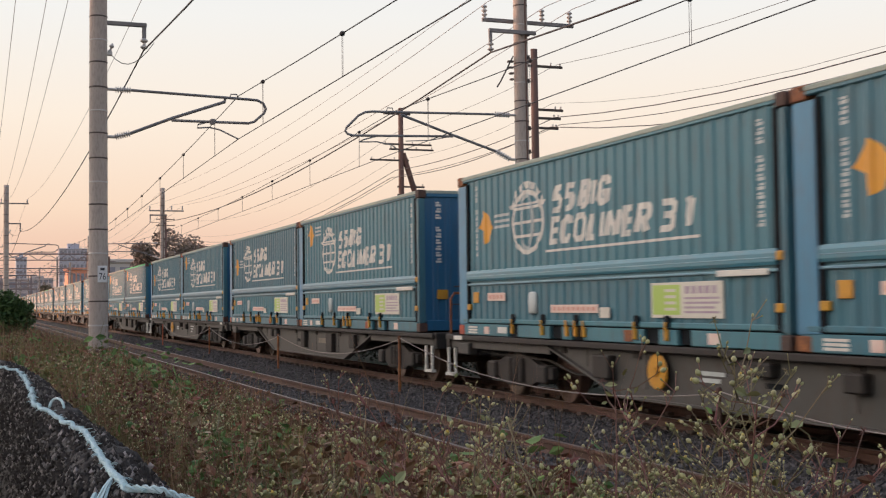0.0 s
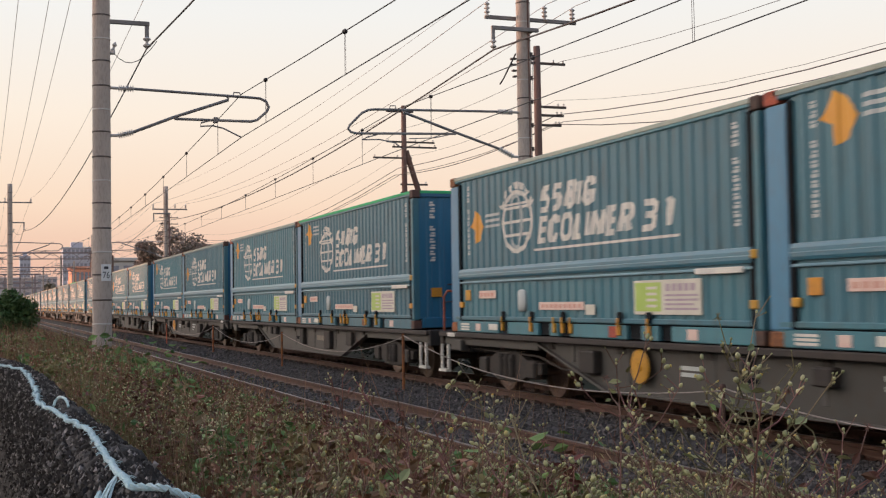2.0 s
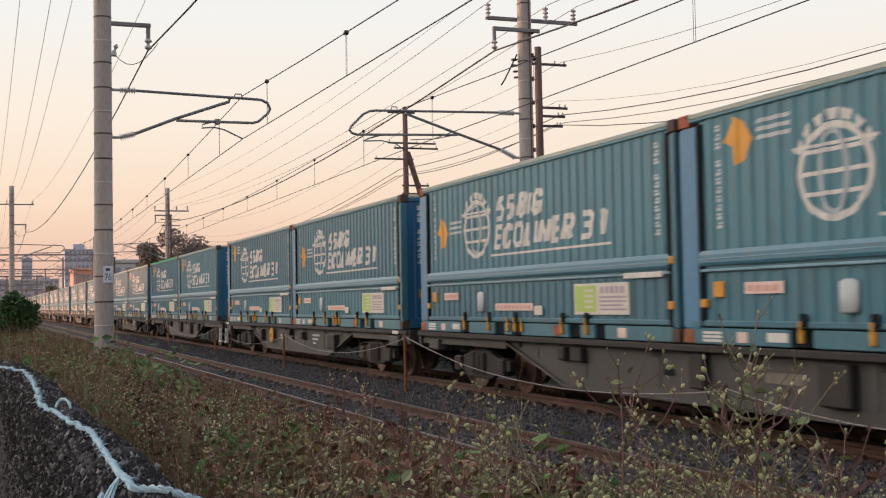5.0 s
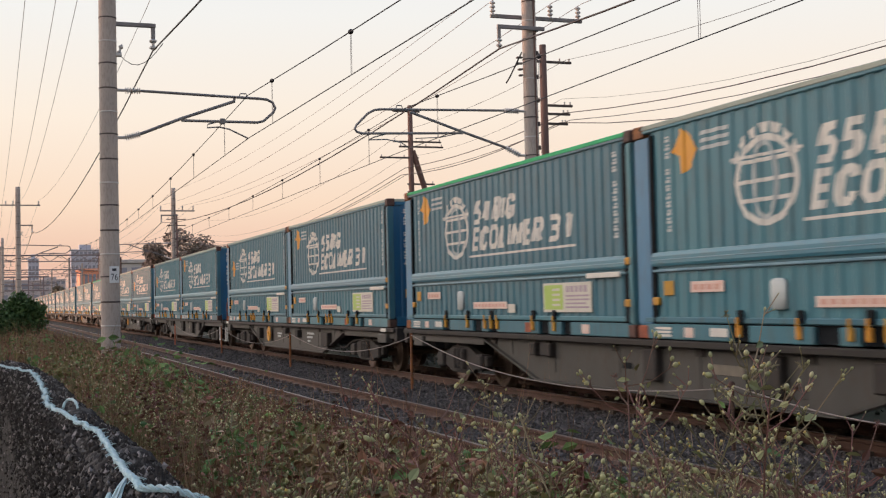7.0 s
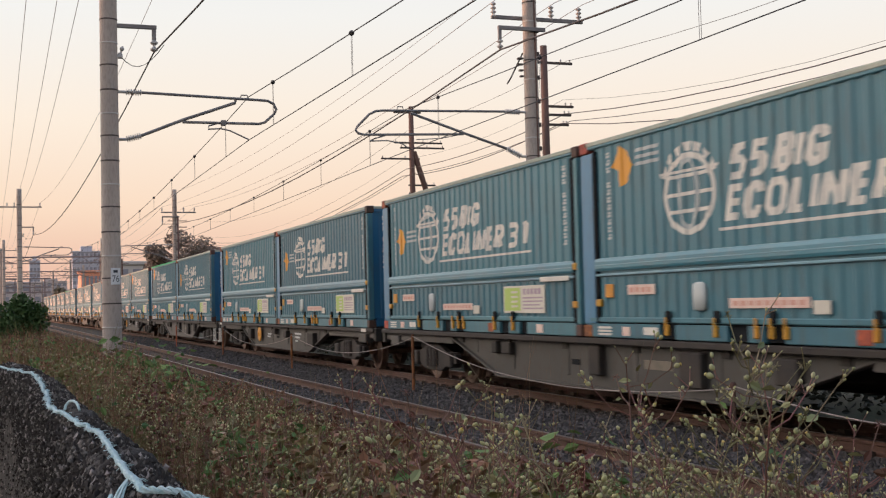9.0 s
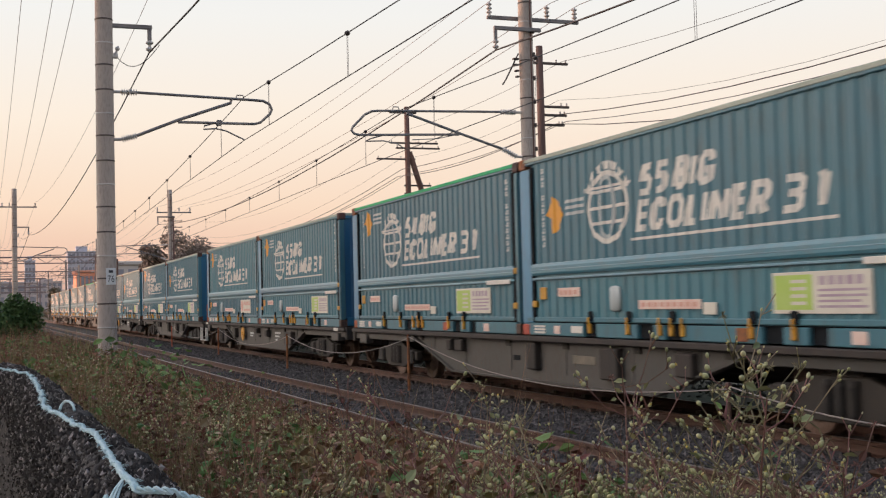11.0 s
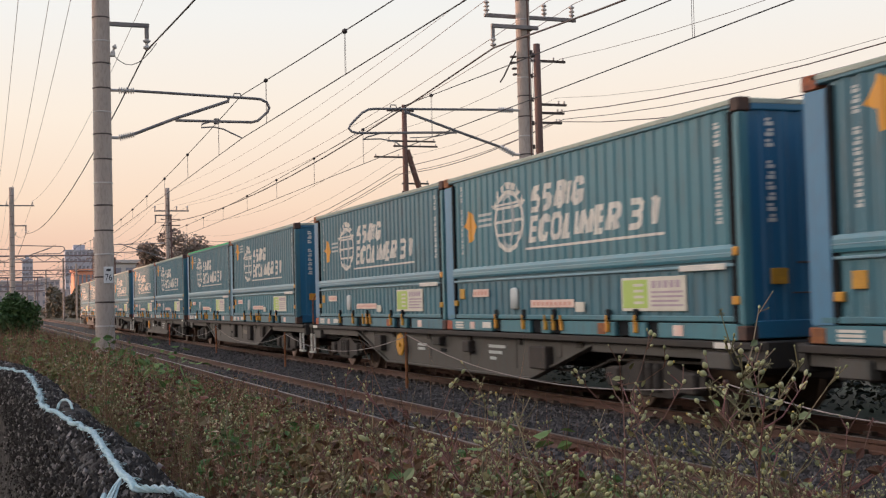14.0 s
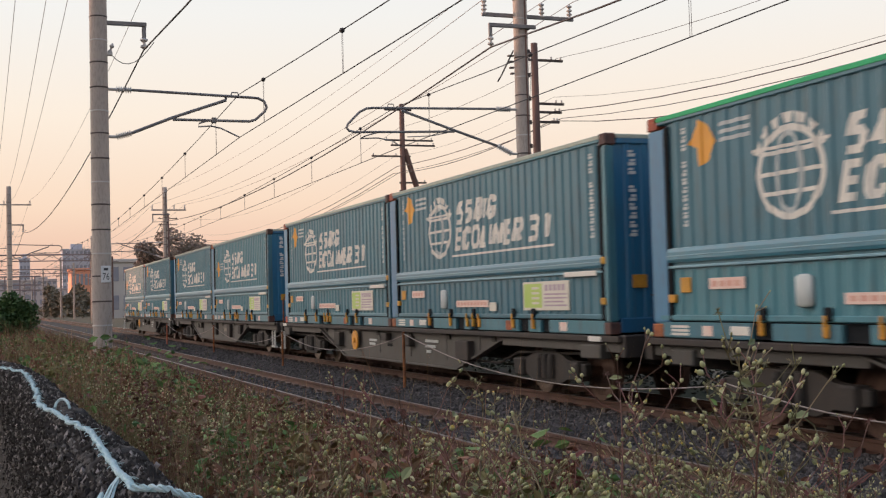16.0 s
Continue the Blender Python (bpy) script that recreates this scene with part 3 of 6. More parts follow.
    tagged(part("small_writing", drape(b, yw), "dim_white", c, "small pale writing"), kind="stuff")
    cx, cz = X(2.80), 1.77
    b = ring(bmesh.new(), cx, cz, 0.58, 0.50, 0.075)
    part("globe_ring", drape(b, yw), "white_paint", c, "pale round emblem ring")
    for z in (1.56, 1.77, 1.99):
        w = 0.50 * math.sqrt(max(0, 1 - ((z - cz) / 0.50) ** 2))
        b = rect(bmesh.new(), cx - w, cx + w, z - 0.022, z + 0.022)
        part("globe_bar", drape(b, yw, 0.005), "white_paint", c)
    b = rect(bmesh.new(), cx - 0.62, cx + 0.68, 2.03, 2.065)
    part("globe_bar", drape(b, yw, 0.007), "white_paint", c)
    for s in (-1, 1):
        b = ring(bmesh.new(), cx, cz, 0.24, 0.44, 0.06, -90 if s > 0 else 90, 90 if s > 0 else 270, 12)
        part("globe_arc", drape(b, yw, 0.009 if s > 0 else 0.011), "dim_white", c)
    b = bmesh.new()
    for i in range(7):
        a = radians(30 + 20 * i)
        quad(b, [(cx + 0.585 * math.cos(a + d1), cz + 0.515 * math.sin(a + d1)) for d1 in (-0.09, 0.09)] + [(cx + 0.65 * math.cos(a + d1), cz + 0.63 * math.sin(a + d1)) for d1 in (0.13, -0.13)])
    tagged(part("globe_crown", drape(b, yw, 0.005), "white_paint", c, "pale crown of blocks"), kind="stuff")
    first, second = number
    x = 3.65
    for kind, w in ((first, 0.37), (second, 0.46), ("twin", 0.38), ("slab", 0.155), ("hook", 0.40)):
        part("character", character(kind, X(x), X(x + w - (0.13 if kind == second and w > 0.4 else 0.045)), 1.835, 2.235, yw), "white_paint", c, "slanted white capital or figure")
        x += w
    x = 3.54
    for kind, w in (("comb", 0.36), ("open", 0.39), ("loop", 0.44), ("foot", 0.34), ("slab", 0.165), ("split", 0.45), ("comb", 0.35), ("leg", 0.42)):
        part("word_block", character(kind, X(x), X(x + w - 0.045), 1.38, 1.785, yw), "white_paint", c, "slanted white shape")
        x += w
    for kind, x0, x1 in (("three", 6.60, 7.02), ("one", 7.10, 7.42)):
        part("character", character(kind, X(x0), X(x1), 1.38, 1.785, yw), "white_paint", c, "slanted white figure")
    b = bmesh.new()
    rect(b, X(3.46), X(7.58), 1.275, 1.31)
    part("underline", drape(b, yw), "white_paint", c, "thin white line")
    # stickers on the lower wall
    for x0, x1, z0, z1, mat, nm in ((1.27, 1.97, 0.57, 0.70, "pink_sign", "small_sign"), (3.62, 5.08, 0.385, 0.50, "pink_sign", "long_sign"), (5.12, 5.40, 0.32, 0.46, "poster_white", "small_sign")):
        b = bmesh.new()
        bbox(b, X(x0), X(x1), Y - 0.004, Y + 0.008, z0, z1, 0.003)
        part(nm, b, mat, c, "faded white and red sticker")
    b = bmesh.new()
    for i in range(9):
        x0 = 3.70 + i * 0.15
        box(b, X(x0), X(x0 + 0.10), Y - 0.007, Y - 0.0045, 0.415, 0.47)
    for i in range(4):
        x0 = 1.33 + i * 0.15
        box(b, X(x0), X(x0 + 0.11), Y - 0.007, Y - 0.0045, 0.60, 0.665)
    tagged(part("sign_print", b, "sign_red", c, "faded red characters"), kind="stuff")
    b = bmesh.new()
    bbox(b, X(0.66), X(0.88), Y - 0.006, Y + 0.01, 0.54, 0.72, 0.005)
    part("orange_placard", b, "yellow", c, "orange placard")
    b = bmesh.new()
    lathe(b, [(0.06, -0.17), (0.11, -0.15), (0.115, 0.0), (0.11, 0.14), (0.05, 0.17)], 14, pose(X(3.0), Y + 0.005, 0.53) @ Matrix.Diagonal((1.25, 0.35, 1, 1)))
    part("document_tube", b, "dim_white", c, "white rounded document tube", True)
    b = bmesh.new()
    bbox(b, X(6.48), X(8.05), Y - 0.004, Y + 0.008, 0.33, 0.76, 0.003)
    part("poster", b, "poster_white", c, "white poster")
    if poster == "green":
        b = bmesh.new()
        box(b, X(6.52), X(7.15), Y - 0.006, Y - 0.0045, 0.37, 0.73)
        part("poster_block", b, "poster_green", c, "lime-green poster half")
        b = bmesh.new()
        for i in range(4):
            box(b, X(6.80), X(7.05), Y - 0.008, Y - 0.0065, 0.42 + i * 0.075, 0.455 + i * 0.075)
        part("poster_stripes", b, "poster_white", c)
        b = bmesh.new()
        for i in range(4):
            box(b, X(7.24), X(7.98 - 0.1 * (i == 1)), Y - 0.006, Y - 0.0045, 0.39 + i * 0.055, 0.415 + i * 0.055)
        for i in range(5):
            box(b, X(7.26 + 0.14 * i), X(7.36 + 0.14 * i), Y - 0.006, Y - 0.0045, 0.62, 0.71)
        tagged(part("poster_print", b, "poster_grey", c, "grey-lilac writing"), kind="stuff")
    else:
        b = bmesh.new()
        lathe(b, [(0.17, 0), (0.17, 0.002)], 18, pose(X(6.72), Y - 0.0045, 0.55, 90))
        for i in range(5):
            box(b, X(6.98 + 0.2 * i), X(7.13 + 0.2 * i), Y - 0.006, Y - 0.0045, 0.58, 0.70)
        box(b, X(6.98), X(7.95), Y - 0.006, Y - 0.0045, 0.40, 0.46)
        tagged(part("poster_print", b, "sign_red", c, "faded red disc and writing"), kind="stuff")
    # white and red squares low on the rail
    b = bmesh.new()
    bbox(b, X(7.72), X(7.95), Y - 0.006, Y + 0.01, 0.03, 0.16, 0.004)
    part("red_plate", b, "pink_sign", c, "faded red plate")
    for x0, x1, z0, z1, mat, lab in ((1.10, 1.30, 0.03, 0.15, "pink_sign", "small faded red plate"), (1.66, 2.02, 0.05, 0.15, "white_paint", "small white plate"), (5.78, 6.00, 0.02, 0.17, "rust_orange", "orange primed plate")):
        b = bmesh.new()
        bbox(b, X(x0), X(x1), Y - 0.006, Y + 0.01, z0, z1, 0.004)
        part("low_plate", b, mat, c, lab)
    b = bmesh.new()
    for i in range(3):
        box(b, X(0.42), X(0.80), Y - 0.004, Y + 0.008, 0.03 + 0.045 * i, 0.06 + 0.045 * i)
    tagged(part("weight_marking", b, "white_paint", c, "white weight markings"), kind="stuff")
    return c


# ---- wagons ----
M["tan_plate"] = material("faded_tan_marking", (0.20, 0.17, 0.13), (0.13, 0.115, 0.09), 0.6, 0, 6, 30, 0.02)

def build_wagon():
    w = thing("flat_wagon", "grey steel container flat wagon with dusty brown bogies", "wagon", "wagons of the train")
    for s in (-1, 1):
        b = bmesh.new()
        prism(b, [(-5.75, 0.90), (-3.55, 0.30), (3.55, 0.30), (5.75, 0.90), (5.75, 0.95), (-5.75, 0.95)], s * 1.10 - 0.014, s * 1.10 + 0.014)
        part("side_beam", b, "wagon_grey", w, "grey fish-bellied side beam")
        b = bmesh.new()
        prism(b, [(-5.85, 0.885), (-3.58, 0.27), (3.58, 0.27), (5.85, 0.885), (5.85, 0.915), (3.55, 0.30), (-3.55, 0.30), (-5.85, 0.915)], s * 1.10 - 0.07, s * 1.10 + 0.07)
        part("beam_flange", b, "wagon_grey", w)
        b = bmesh.new()
        bbox(b, -9.75, 9.75, s * 1.20 - 0.05, s * 1.20 + 0.05, 0.90, 0.985, 0.012)
        part("deck_edge", b, "wagon_dark", w, "dark deck edge")
        for x0 in (-9.7, 5.7):
            b = bmesh.new()
            bbox(b, x0, x0 + 4.0, s * 1.13 - 0.03, s * 1.13 + 0.03, 0.76, 0.90, 0.012)
            part("end_side_sill", b, "wagon_grey", w)
    for x in (-4.6, -3.0, -1.0, 1.0, 3.0, 4.6):
        b = bmesh.new()
        bbox(b, x - 0.05, x + 0.05, -1.125, -1.115 + 0.02, 0.42 if abs(x) < 3.5 else 0.64, 0.88, 0.004)
        rib = part("stiffener", b, "wagon_grey", w)
        again(rib, w, pose(0, 0, 0, 0, 0, 180))
    b = bmesh.new()
    bbox(b, -9.8, 9.8, -0.35, 0.35, 0.55, 0.90, 0.02)
    part("centre_sill", b, "wagon_dark", w)
    b = bmesh.new()
    box(b, -0.08, 0.08, -1.14, 1.14, 0.80, 0.96)
    beam = part("cross_beam", b, "wagon_dark", w)
    beam.location.x = -9.5
    for i in range(1, 10):
        again(beam, w, pose(-9.5 + i * 19.0 / 9, 0, 0))
    # dark plates that close the frame from below
    b = bmesh.new()
    box(b, -9.6, 9.6, -1.05, 1.05, 0.905, 0.93)
    part("deck_plate", b, "wagon_dark", w)
    # gear on the other side, which the turned wagons show
    for x0, x1, z0, z1, mat in ((-0.16, 0.16, 0.46, 0.88, "wagon_dark"), (-2.75, -2.25, 0.42, 0.86, "wagon_dark"), (2.95, 3.30, 0.66, 0.86, "wagon_dark"), (3.5, 3.7, 0.66, 0.86, "wagon_dark"), (-4.6, -4.2, 0.55, 0.85, "wagon_dark"), (8.7, 9.2, 0.66, 0.86, "wagon_grey")):
        b = bmesh.new()
        bbox(b, x0, x1, 1.06, 1.22, z0, z1, 0.02)
        part("equipment_box", b, mat, w)
    # no opening is cut: a black block paints the hole's shade
    b = bmesh.new()
    box(b, 0.62, 0.86, 1.10, 1.128, 0.58, 0.66)
    part("lifting_hole", b, "seal", w, "black block painting the shade of a lifting hole")
    b = bmesh.new()
    bbox(b, -1.95, -1.25, 1.11, 1.122, 0.60, 0.72, 0.003)
    part("marking_plate", b, "tan_plate", w, "faded tan marking plate")
    for s in (-1, 1):
        b = bmesh.new()
        bbox(b, s * 9.75 - 0.08, s * 9.75 + 0.08, -1.2, 1.2, 0.70, 1.0, 0.015)
        part("end_beam", b, "wagon_dark", w)
        b = bmesh.new()
        bbox(b, min(s * 9.8, s * 10.0), max(s * 9.8, s * 10.0), -0.14, 0.14, 0.72, 0.95, 0.03)
        bbox(b, min(s * 9.98, s * 10.08), max(s * 9.98, s * 10.08), -0.2, 0.2, 0.66, 1.0, 0.03)
        part("coupler", b, "wagon_dark", w)
        for y in (-1.22, 1.22) if s < 0 else ():
            b = bmesh.new()
            x0 = s * 9.50
            for dx in (-0.16, 0.16):
                box(b, x0 + dx - 0.028, x0 + dx + 0.028, y - 0.02, y + 0.02, 0.30, 0.76)
            box(b, x0 - 0.188, x0 + 0.188, y - 0.06, y + 0.03, 0.27, 0.32)
            part("step", b, "step_white", w, "white painted foot step")
    b = bmesh.new()
    tube(b, [(-9.72, -1.15, 0.95), (-9.72, -1.15, 1.62), (-9.72, -1.08, 1.72), (-9.72, -0.55, 1.72), (-9.72, -0.48, 1.62), (-9.72, -0.48, 0.95)], 0.024, 6)
    part("handrail", b, "rust_orange", w, "rusty end handrail")
    # brake gear on the camera side
    b = bmesh.new()
    lathe(b, [(0.21, -0.02), (0.23, 0.0), (0.21, 0.02)], 20, pose(-2.55, -1.20, 0.66, 90))
    lathe(b, [(0.06, -0.05), (0.06, 0.05)], 10, pose(-2.55, -1.20, 0.66, 90))
    part("brake_handwheel", b, "yellow", w, "yellow handbrake wheel")
    for x0, x1, z0, z1, mat in ((3.75, 4.35, 0.45, 0.80, "wagon_dark"), (-4.2, -3.75, 0.50, 0.82, "wagon_dark"), (0.95, 1.25, 0.62, 0.82, "wagon_dark"), (8.6, 9.2, 0.66, 0.86, "wagon_grey"), (-9.2, -8.7, 0.66, 0.86, "wagon_grey"), (-0.55, -0.2, 0.70, 0.86, "wagon_dark")):
        b = bmesh.new()
        bbox(b, x0, x1, -1.24, -1.06, z0, z1, 0.02)
        part("equipment_box", b, mat, w)
    b = bmesh.new()
    for x0, x1, z in ((-1.7, -1.2, 0.66), (-1.7, -1.3, 0.58), (1.9, 2.6, 0.72), (1.9, 2.45, 0.62), (1.95, 2.2, 0.52)):
        box(b, x0, x1, -1.126, -1.115, z, z + 0.05)
    tagged(part("wagon_marking", b, "dim_white", w, "faded white wagon markings"), kind="stuff")
    # again a black block for the shade inside a hole
    b = bmesh.new()
    box(b, -0.42, -0.12, -1.128, -1.1, 0.58, 0.64)
    part("lifting_hole", b, "seal", w, "black block painting the shade of a lifting hole")
    for x0 in (8.9, -9.3):
        b = bmesh.new()
        bbox(b, x0, x0 + 0.36, -1.262, -1.25, 0.905, 0.975, 0.003)
        part("end_plate", b, "white_paint", w, "white end plate")
    b = bmesh.new()
    tube(b, [(-9.6, -1.0, 0.72), (-6, -1.0, 0.66), (-5.2, -1.0, 0.50), (5.2, -1.0, 0.45), (6, -1.0, 0.66), (9.6, -1.0, 0.72)], 0.02, 6)
    part("brake_pipe", b, "wagon_dark", w)
    for s in (-1, 1):
        bg_ = new("bogie")
        bg_.parent = w
        bg_.location = (s * 7.1, 0, 0)
        for y in (-1, 1):
            b = bmesh.new()
            prism(b, [(-1.25, 0.38), (-1.25, 0.55), (-0.7, 0.58), (-0.42, 0.70), (0.42, 0.70), (0.7, 0.58), (1.25, 0.55), (1.25, 0.38), (0.78, 0.36), (0.45, 0.22), (-0.45, 0.22), (-0.78, 0.36)], y * 0.98 - 0.06, y * 0.98 + 0.06)
            bmesh.ops.bevel(b, geom=b.edges[:], offset=0.015, segments=1, affect="EDGES")
            for x in (-0.95, 0.95):
                bbox(b, x - 0.16, x + 0.16, y * 0.98 - 0.12, y * 0.98 + 0.12, 0.30, 0.58, 0.03)
            for x in (-0.2, 0.0, 0.2):
                lathe(b, [(0.07, 0.30), (0.075, 0.4), (0.07, 0.5), (0.075, 0.6), (0.06, 0.66)], 10, pose(x, y * 1.05, 0))
            part("side_frame", b, "wagon_dark", bg_, "dusty brown cast bogie frame")
        b = bmesh.new()
        bbox(b, -0.25, 0.25, -1.0, 1.0, 0.52, 0.78, 0.03)
        part("bolster", b, "wagon_dark", bg_)
        for x in (-0.95, 0.95):
            b = bmesh.new()
            for y in (-1, 1):
                lathe(b, [(0.13, -0.07), (0.30, -0.035), (0.36, -0.065), (0.43, -0.065), (0.43, 0.045), (0.455, 0.05), (0.455, 0.075), (0.36, 0.07), (0.30, 0.02), (0.13, 0.09)], 28, pose(0, y * 0.56, 0, -90 if y < 0 else 90) if y > 0 else pose(0, y * 0.56, 0, -90))
            lathe(b, [(0.08, -0.9), (0.08, 0.9)], 12, pose(0, 0, 0, 90))
            ws = part("wheelset", b, "wheel", bg_, "rust-brown wheels on an axle", True)
            ws.location = (x, 0, 0.43)
            ws.data.polygons.foreach_set("use_smooth", [False] * len(ws.data.polygons))
    return w


# two wagons make a pair: wide gaps where their platform ends meet, narrow ones elsewhere
BLOCK, WIDE, NARROW = 2 * LEN + GAP, 2.05, 1.12
WAGONS, BOXES = [], []
GREEN = {(3, 0), (7, 1), (11, 1), (15, 1)}
base_wagon = build_wagon()
PLAIN = "blue corrugated steel freight container with white slanted lettering"
common = build_container(("five", "five"), "roof_edge", "green", False, PLAIN)
raised = build_container(("five", "five"), "roof_edge", "green", True, "blue corrugated freight container with its orange mark set high")
greens = build_container(("five", "four"), "roof_green", "green", True, "blue corrugated freight container with a green roof edge")
reds = build_container(("five", "five"), "roof_edge", "red", True, "blue corrugated freight container with a red and white poster")
LOW = {(0, 0), (0, 1), (1, 1), (2, 1), (4, 0), (5, 1), (6, 0), (8, 1), (9, 1), (10, 0), (11, 0), (13, 0), (14, 0), (14, 1), (17, 0), (18, 1)}
used = set()
front = -1.15
for k in range(19):
    xm = front - BLOCK / 2                    # middle of the load
    turn = 180 * (k % 2)
    xw = xm + (WIDE - NARROW) / 4 * (-1 if k % 2 == 0 else 1)
    if k == 0:
        wag = base_wagon
        wag.matrix_basis = pose(xw, TRACKS[1], 0)
    else:
        wag = copy_thing(base_wagon, pose(xw, TRACKS[1], 0, 0, 0, turn))
    WAGONS.append((wag, xw, turn))
    for j in (0, 1):
        src = greens if (k, j) in GREEN else reds if (k, j) == (12, 1) else common if (k, j) in LOW else raised
        xc = xm + (1 - 2 * j) * (LEN + GAP) / 2
        if src in used:
            box_ob = copy_thing(src, pose(xc, TRACKS[1], 1.0))
        else:
            box_ob = src
            box_ob.matrix_basis = pose(xc, TRACKS[1], 1.0)
            used.add(src)
        BOXES.append((box_ob, xc))
    front -= BLOCK + (WIDE if k % 2 == 0 else NARROW)


# ---- overhead line ----
def string_of_discs(bm, a, b, n, r0, r1):
    """A ribbed insulator between two points."""
    a, b = Vector(a), Vector(b)
    d = b - a
    m = Matrix.Translation(a) @ d.to_track_quat("Z", "Y").to_matrix().to_4x4()
    L = d.length
    prof = [(r0 * 0.6, 0.0)]
    for i in range(n):
        z = L * (i + 0.15) / n
        prof += [(r0, z), (r1, z + L * 0.25 / n), (r1, z + L * 0.45 / n), (r0, z + L * 0.7 / n)]
    prof.append((r0 * 0.6, L))
    lathe(bm, prof, 10, m)


def pole_shaft(p, r0, r1, h, z0):
    b = bmesh.new()
    n = 12
    tube(b, [(0, 0, z0 + (h - z0) * i / n) for i in range(n + 1)], r0, 20, True, r1)
    part("shaft", b, "concrete", p, "", True)
    z, i = 1.2, 0
    while z < h:
        b = bmesh.new()
        r = r0 + (r1 - r0) * (z - z0) / (h - z0) + 0.006
        lathe(b, [(r - 0.004, z - 0.014), (r + 0.001, z - 0.011), (r + 0.001, z + 0.011), (r - 0.004, z + 0.014)], 20)
        if i % 2 == 0:
            bbox(b, -r - 0.06, -r + 0.01, -0.03, 0.03, z - 0.03, z + 0.03, 0.006)
        part("band", b, "band" if i % 3 else "insulator", p, "steel band", True)
        z += 0.46 + 0.03 * math.sin(i * 2.1)
        i += 1


def bracket(p, s):
    """The cantilever over one track; s: +1 reaches to +y, -1 to -y. Distances from the pole's middle."""
    def tb(name, pts, r, mat="arm", n=8):
        part(name, tube(bmesh.new(), [(0, s * y, z) for y, z in pts], r, n), mat, p)
    if s > 0:
        tb("top_tube", [(0.62, 5.78), (2.95, 5.71), (3.12, 5.70), (3.24, 5.64), (3.29, 5.53), (3.25, 5.44), (3.05, 5.26), (2.93, 5.225), (1.40, 5.22)], 0.028)
        tb("strut_tube", [(0.60, 4.93), (1.40, 5.26), (2.46, 5.64), (2.46, 5.70)], 0.032)
        for a, b in (((0.17, 5.78), (0.62, 5.78)), ((0.17, 4.85), (0.60, 4.93))):
            bm = bmesh.new()
            tube(bm, [(0, a[0], a[1]), (0, a[0] + 0.14, a[1])], 0.03, 8)
            string_of_discs(bm, (0, a[0] + 0.14, a[1]), (0, b[0], b[1]), 7, 0.03, 0.065)
            part("insulator", bm, "insulator", p, "pale ribbed porcelain insulator")
        bm = bmesh.new()
        tube(bm, [(0, 2.20, 5.24), (0, 1.92, 5.16), (0, 1.90, 5.09), (0, 2.15, 5.11), (0, 2.35, 5.07), (0, 2.72, 4.90)], 0.016, 6)
        bbox(bm, -0.05, 0.05, 2.16, 2.26, 5.17, 5.28, 0.01)
        part("steady_arm", bm, "arm", p)
        bm = bmesh.new()
        tube(bm, [(0, 2.56, 5.73), (0, 2.58, 5.80), (0, 2.70, 5.80), (0, 2.72, 5.73)], 0.014, 6)
        part("wire_clamp", bm, "arm", p)
    else:
        tb("top_tube", [(0.70, 5.95), (3.70, 5.88), (3.86, 5.86), (4.02, 5.78), (4.30, 5.50), (4.34, 5.42), (4.28, 5.35), (4.15, 5.32), (1.75, 5.39), (1.75, 5.44)], 0.028)
        tb("strut_tube", [(0.68, 5.08), (1.75, 5.42), (3.02, 5.84)], 0.032)
        for a, b in (((0.17, 5.95), (0.70, 5.95)), ((0.17, 4.90), (0.68, 5.08))):
            bm = bmesh.new()
            tube(bm, [(0, -a[0], a[1]), (0, -a[0] - 0.14, a[1])], 0.03, 8)
            string_of_discs(bm, (0, -a[0] - 0.14, a[1]), (0, -b[0], b[1]), 7, 0.03, 0.065)
            part("insulator", bm, "insulator", p, "pale ribbed porcelain insulator")
        bm = bmesh.new()
        tube(bm, [(0, -3.55, 5.34), (0, -3.90, 5.24), (0, -4.02, 5.18), (0, -3.60, 5.20), (0, -3.25, 5.14), (0, -3.12, 5.05)], 0.016, 6)
        tube(bm, [(0, -1.75, 5.40), (0, -2.3, 5.28), (0, -2.9, 5.24)], 0.012, 6)
        part("steady_arm", bm, "arm", p)
        bm = bmesh.new()
        tube(bm, [(0, -3.2, 5.9), (0, -3.22, 5.98), (0, -3.34, 5.98), (0, -3.36, 5.9)], 0.014, 6)
        part("wire_clamp", bm, "arm", p)


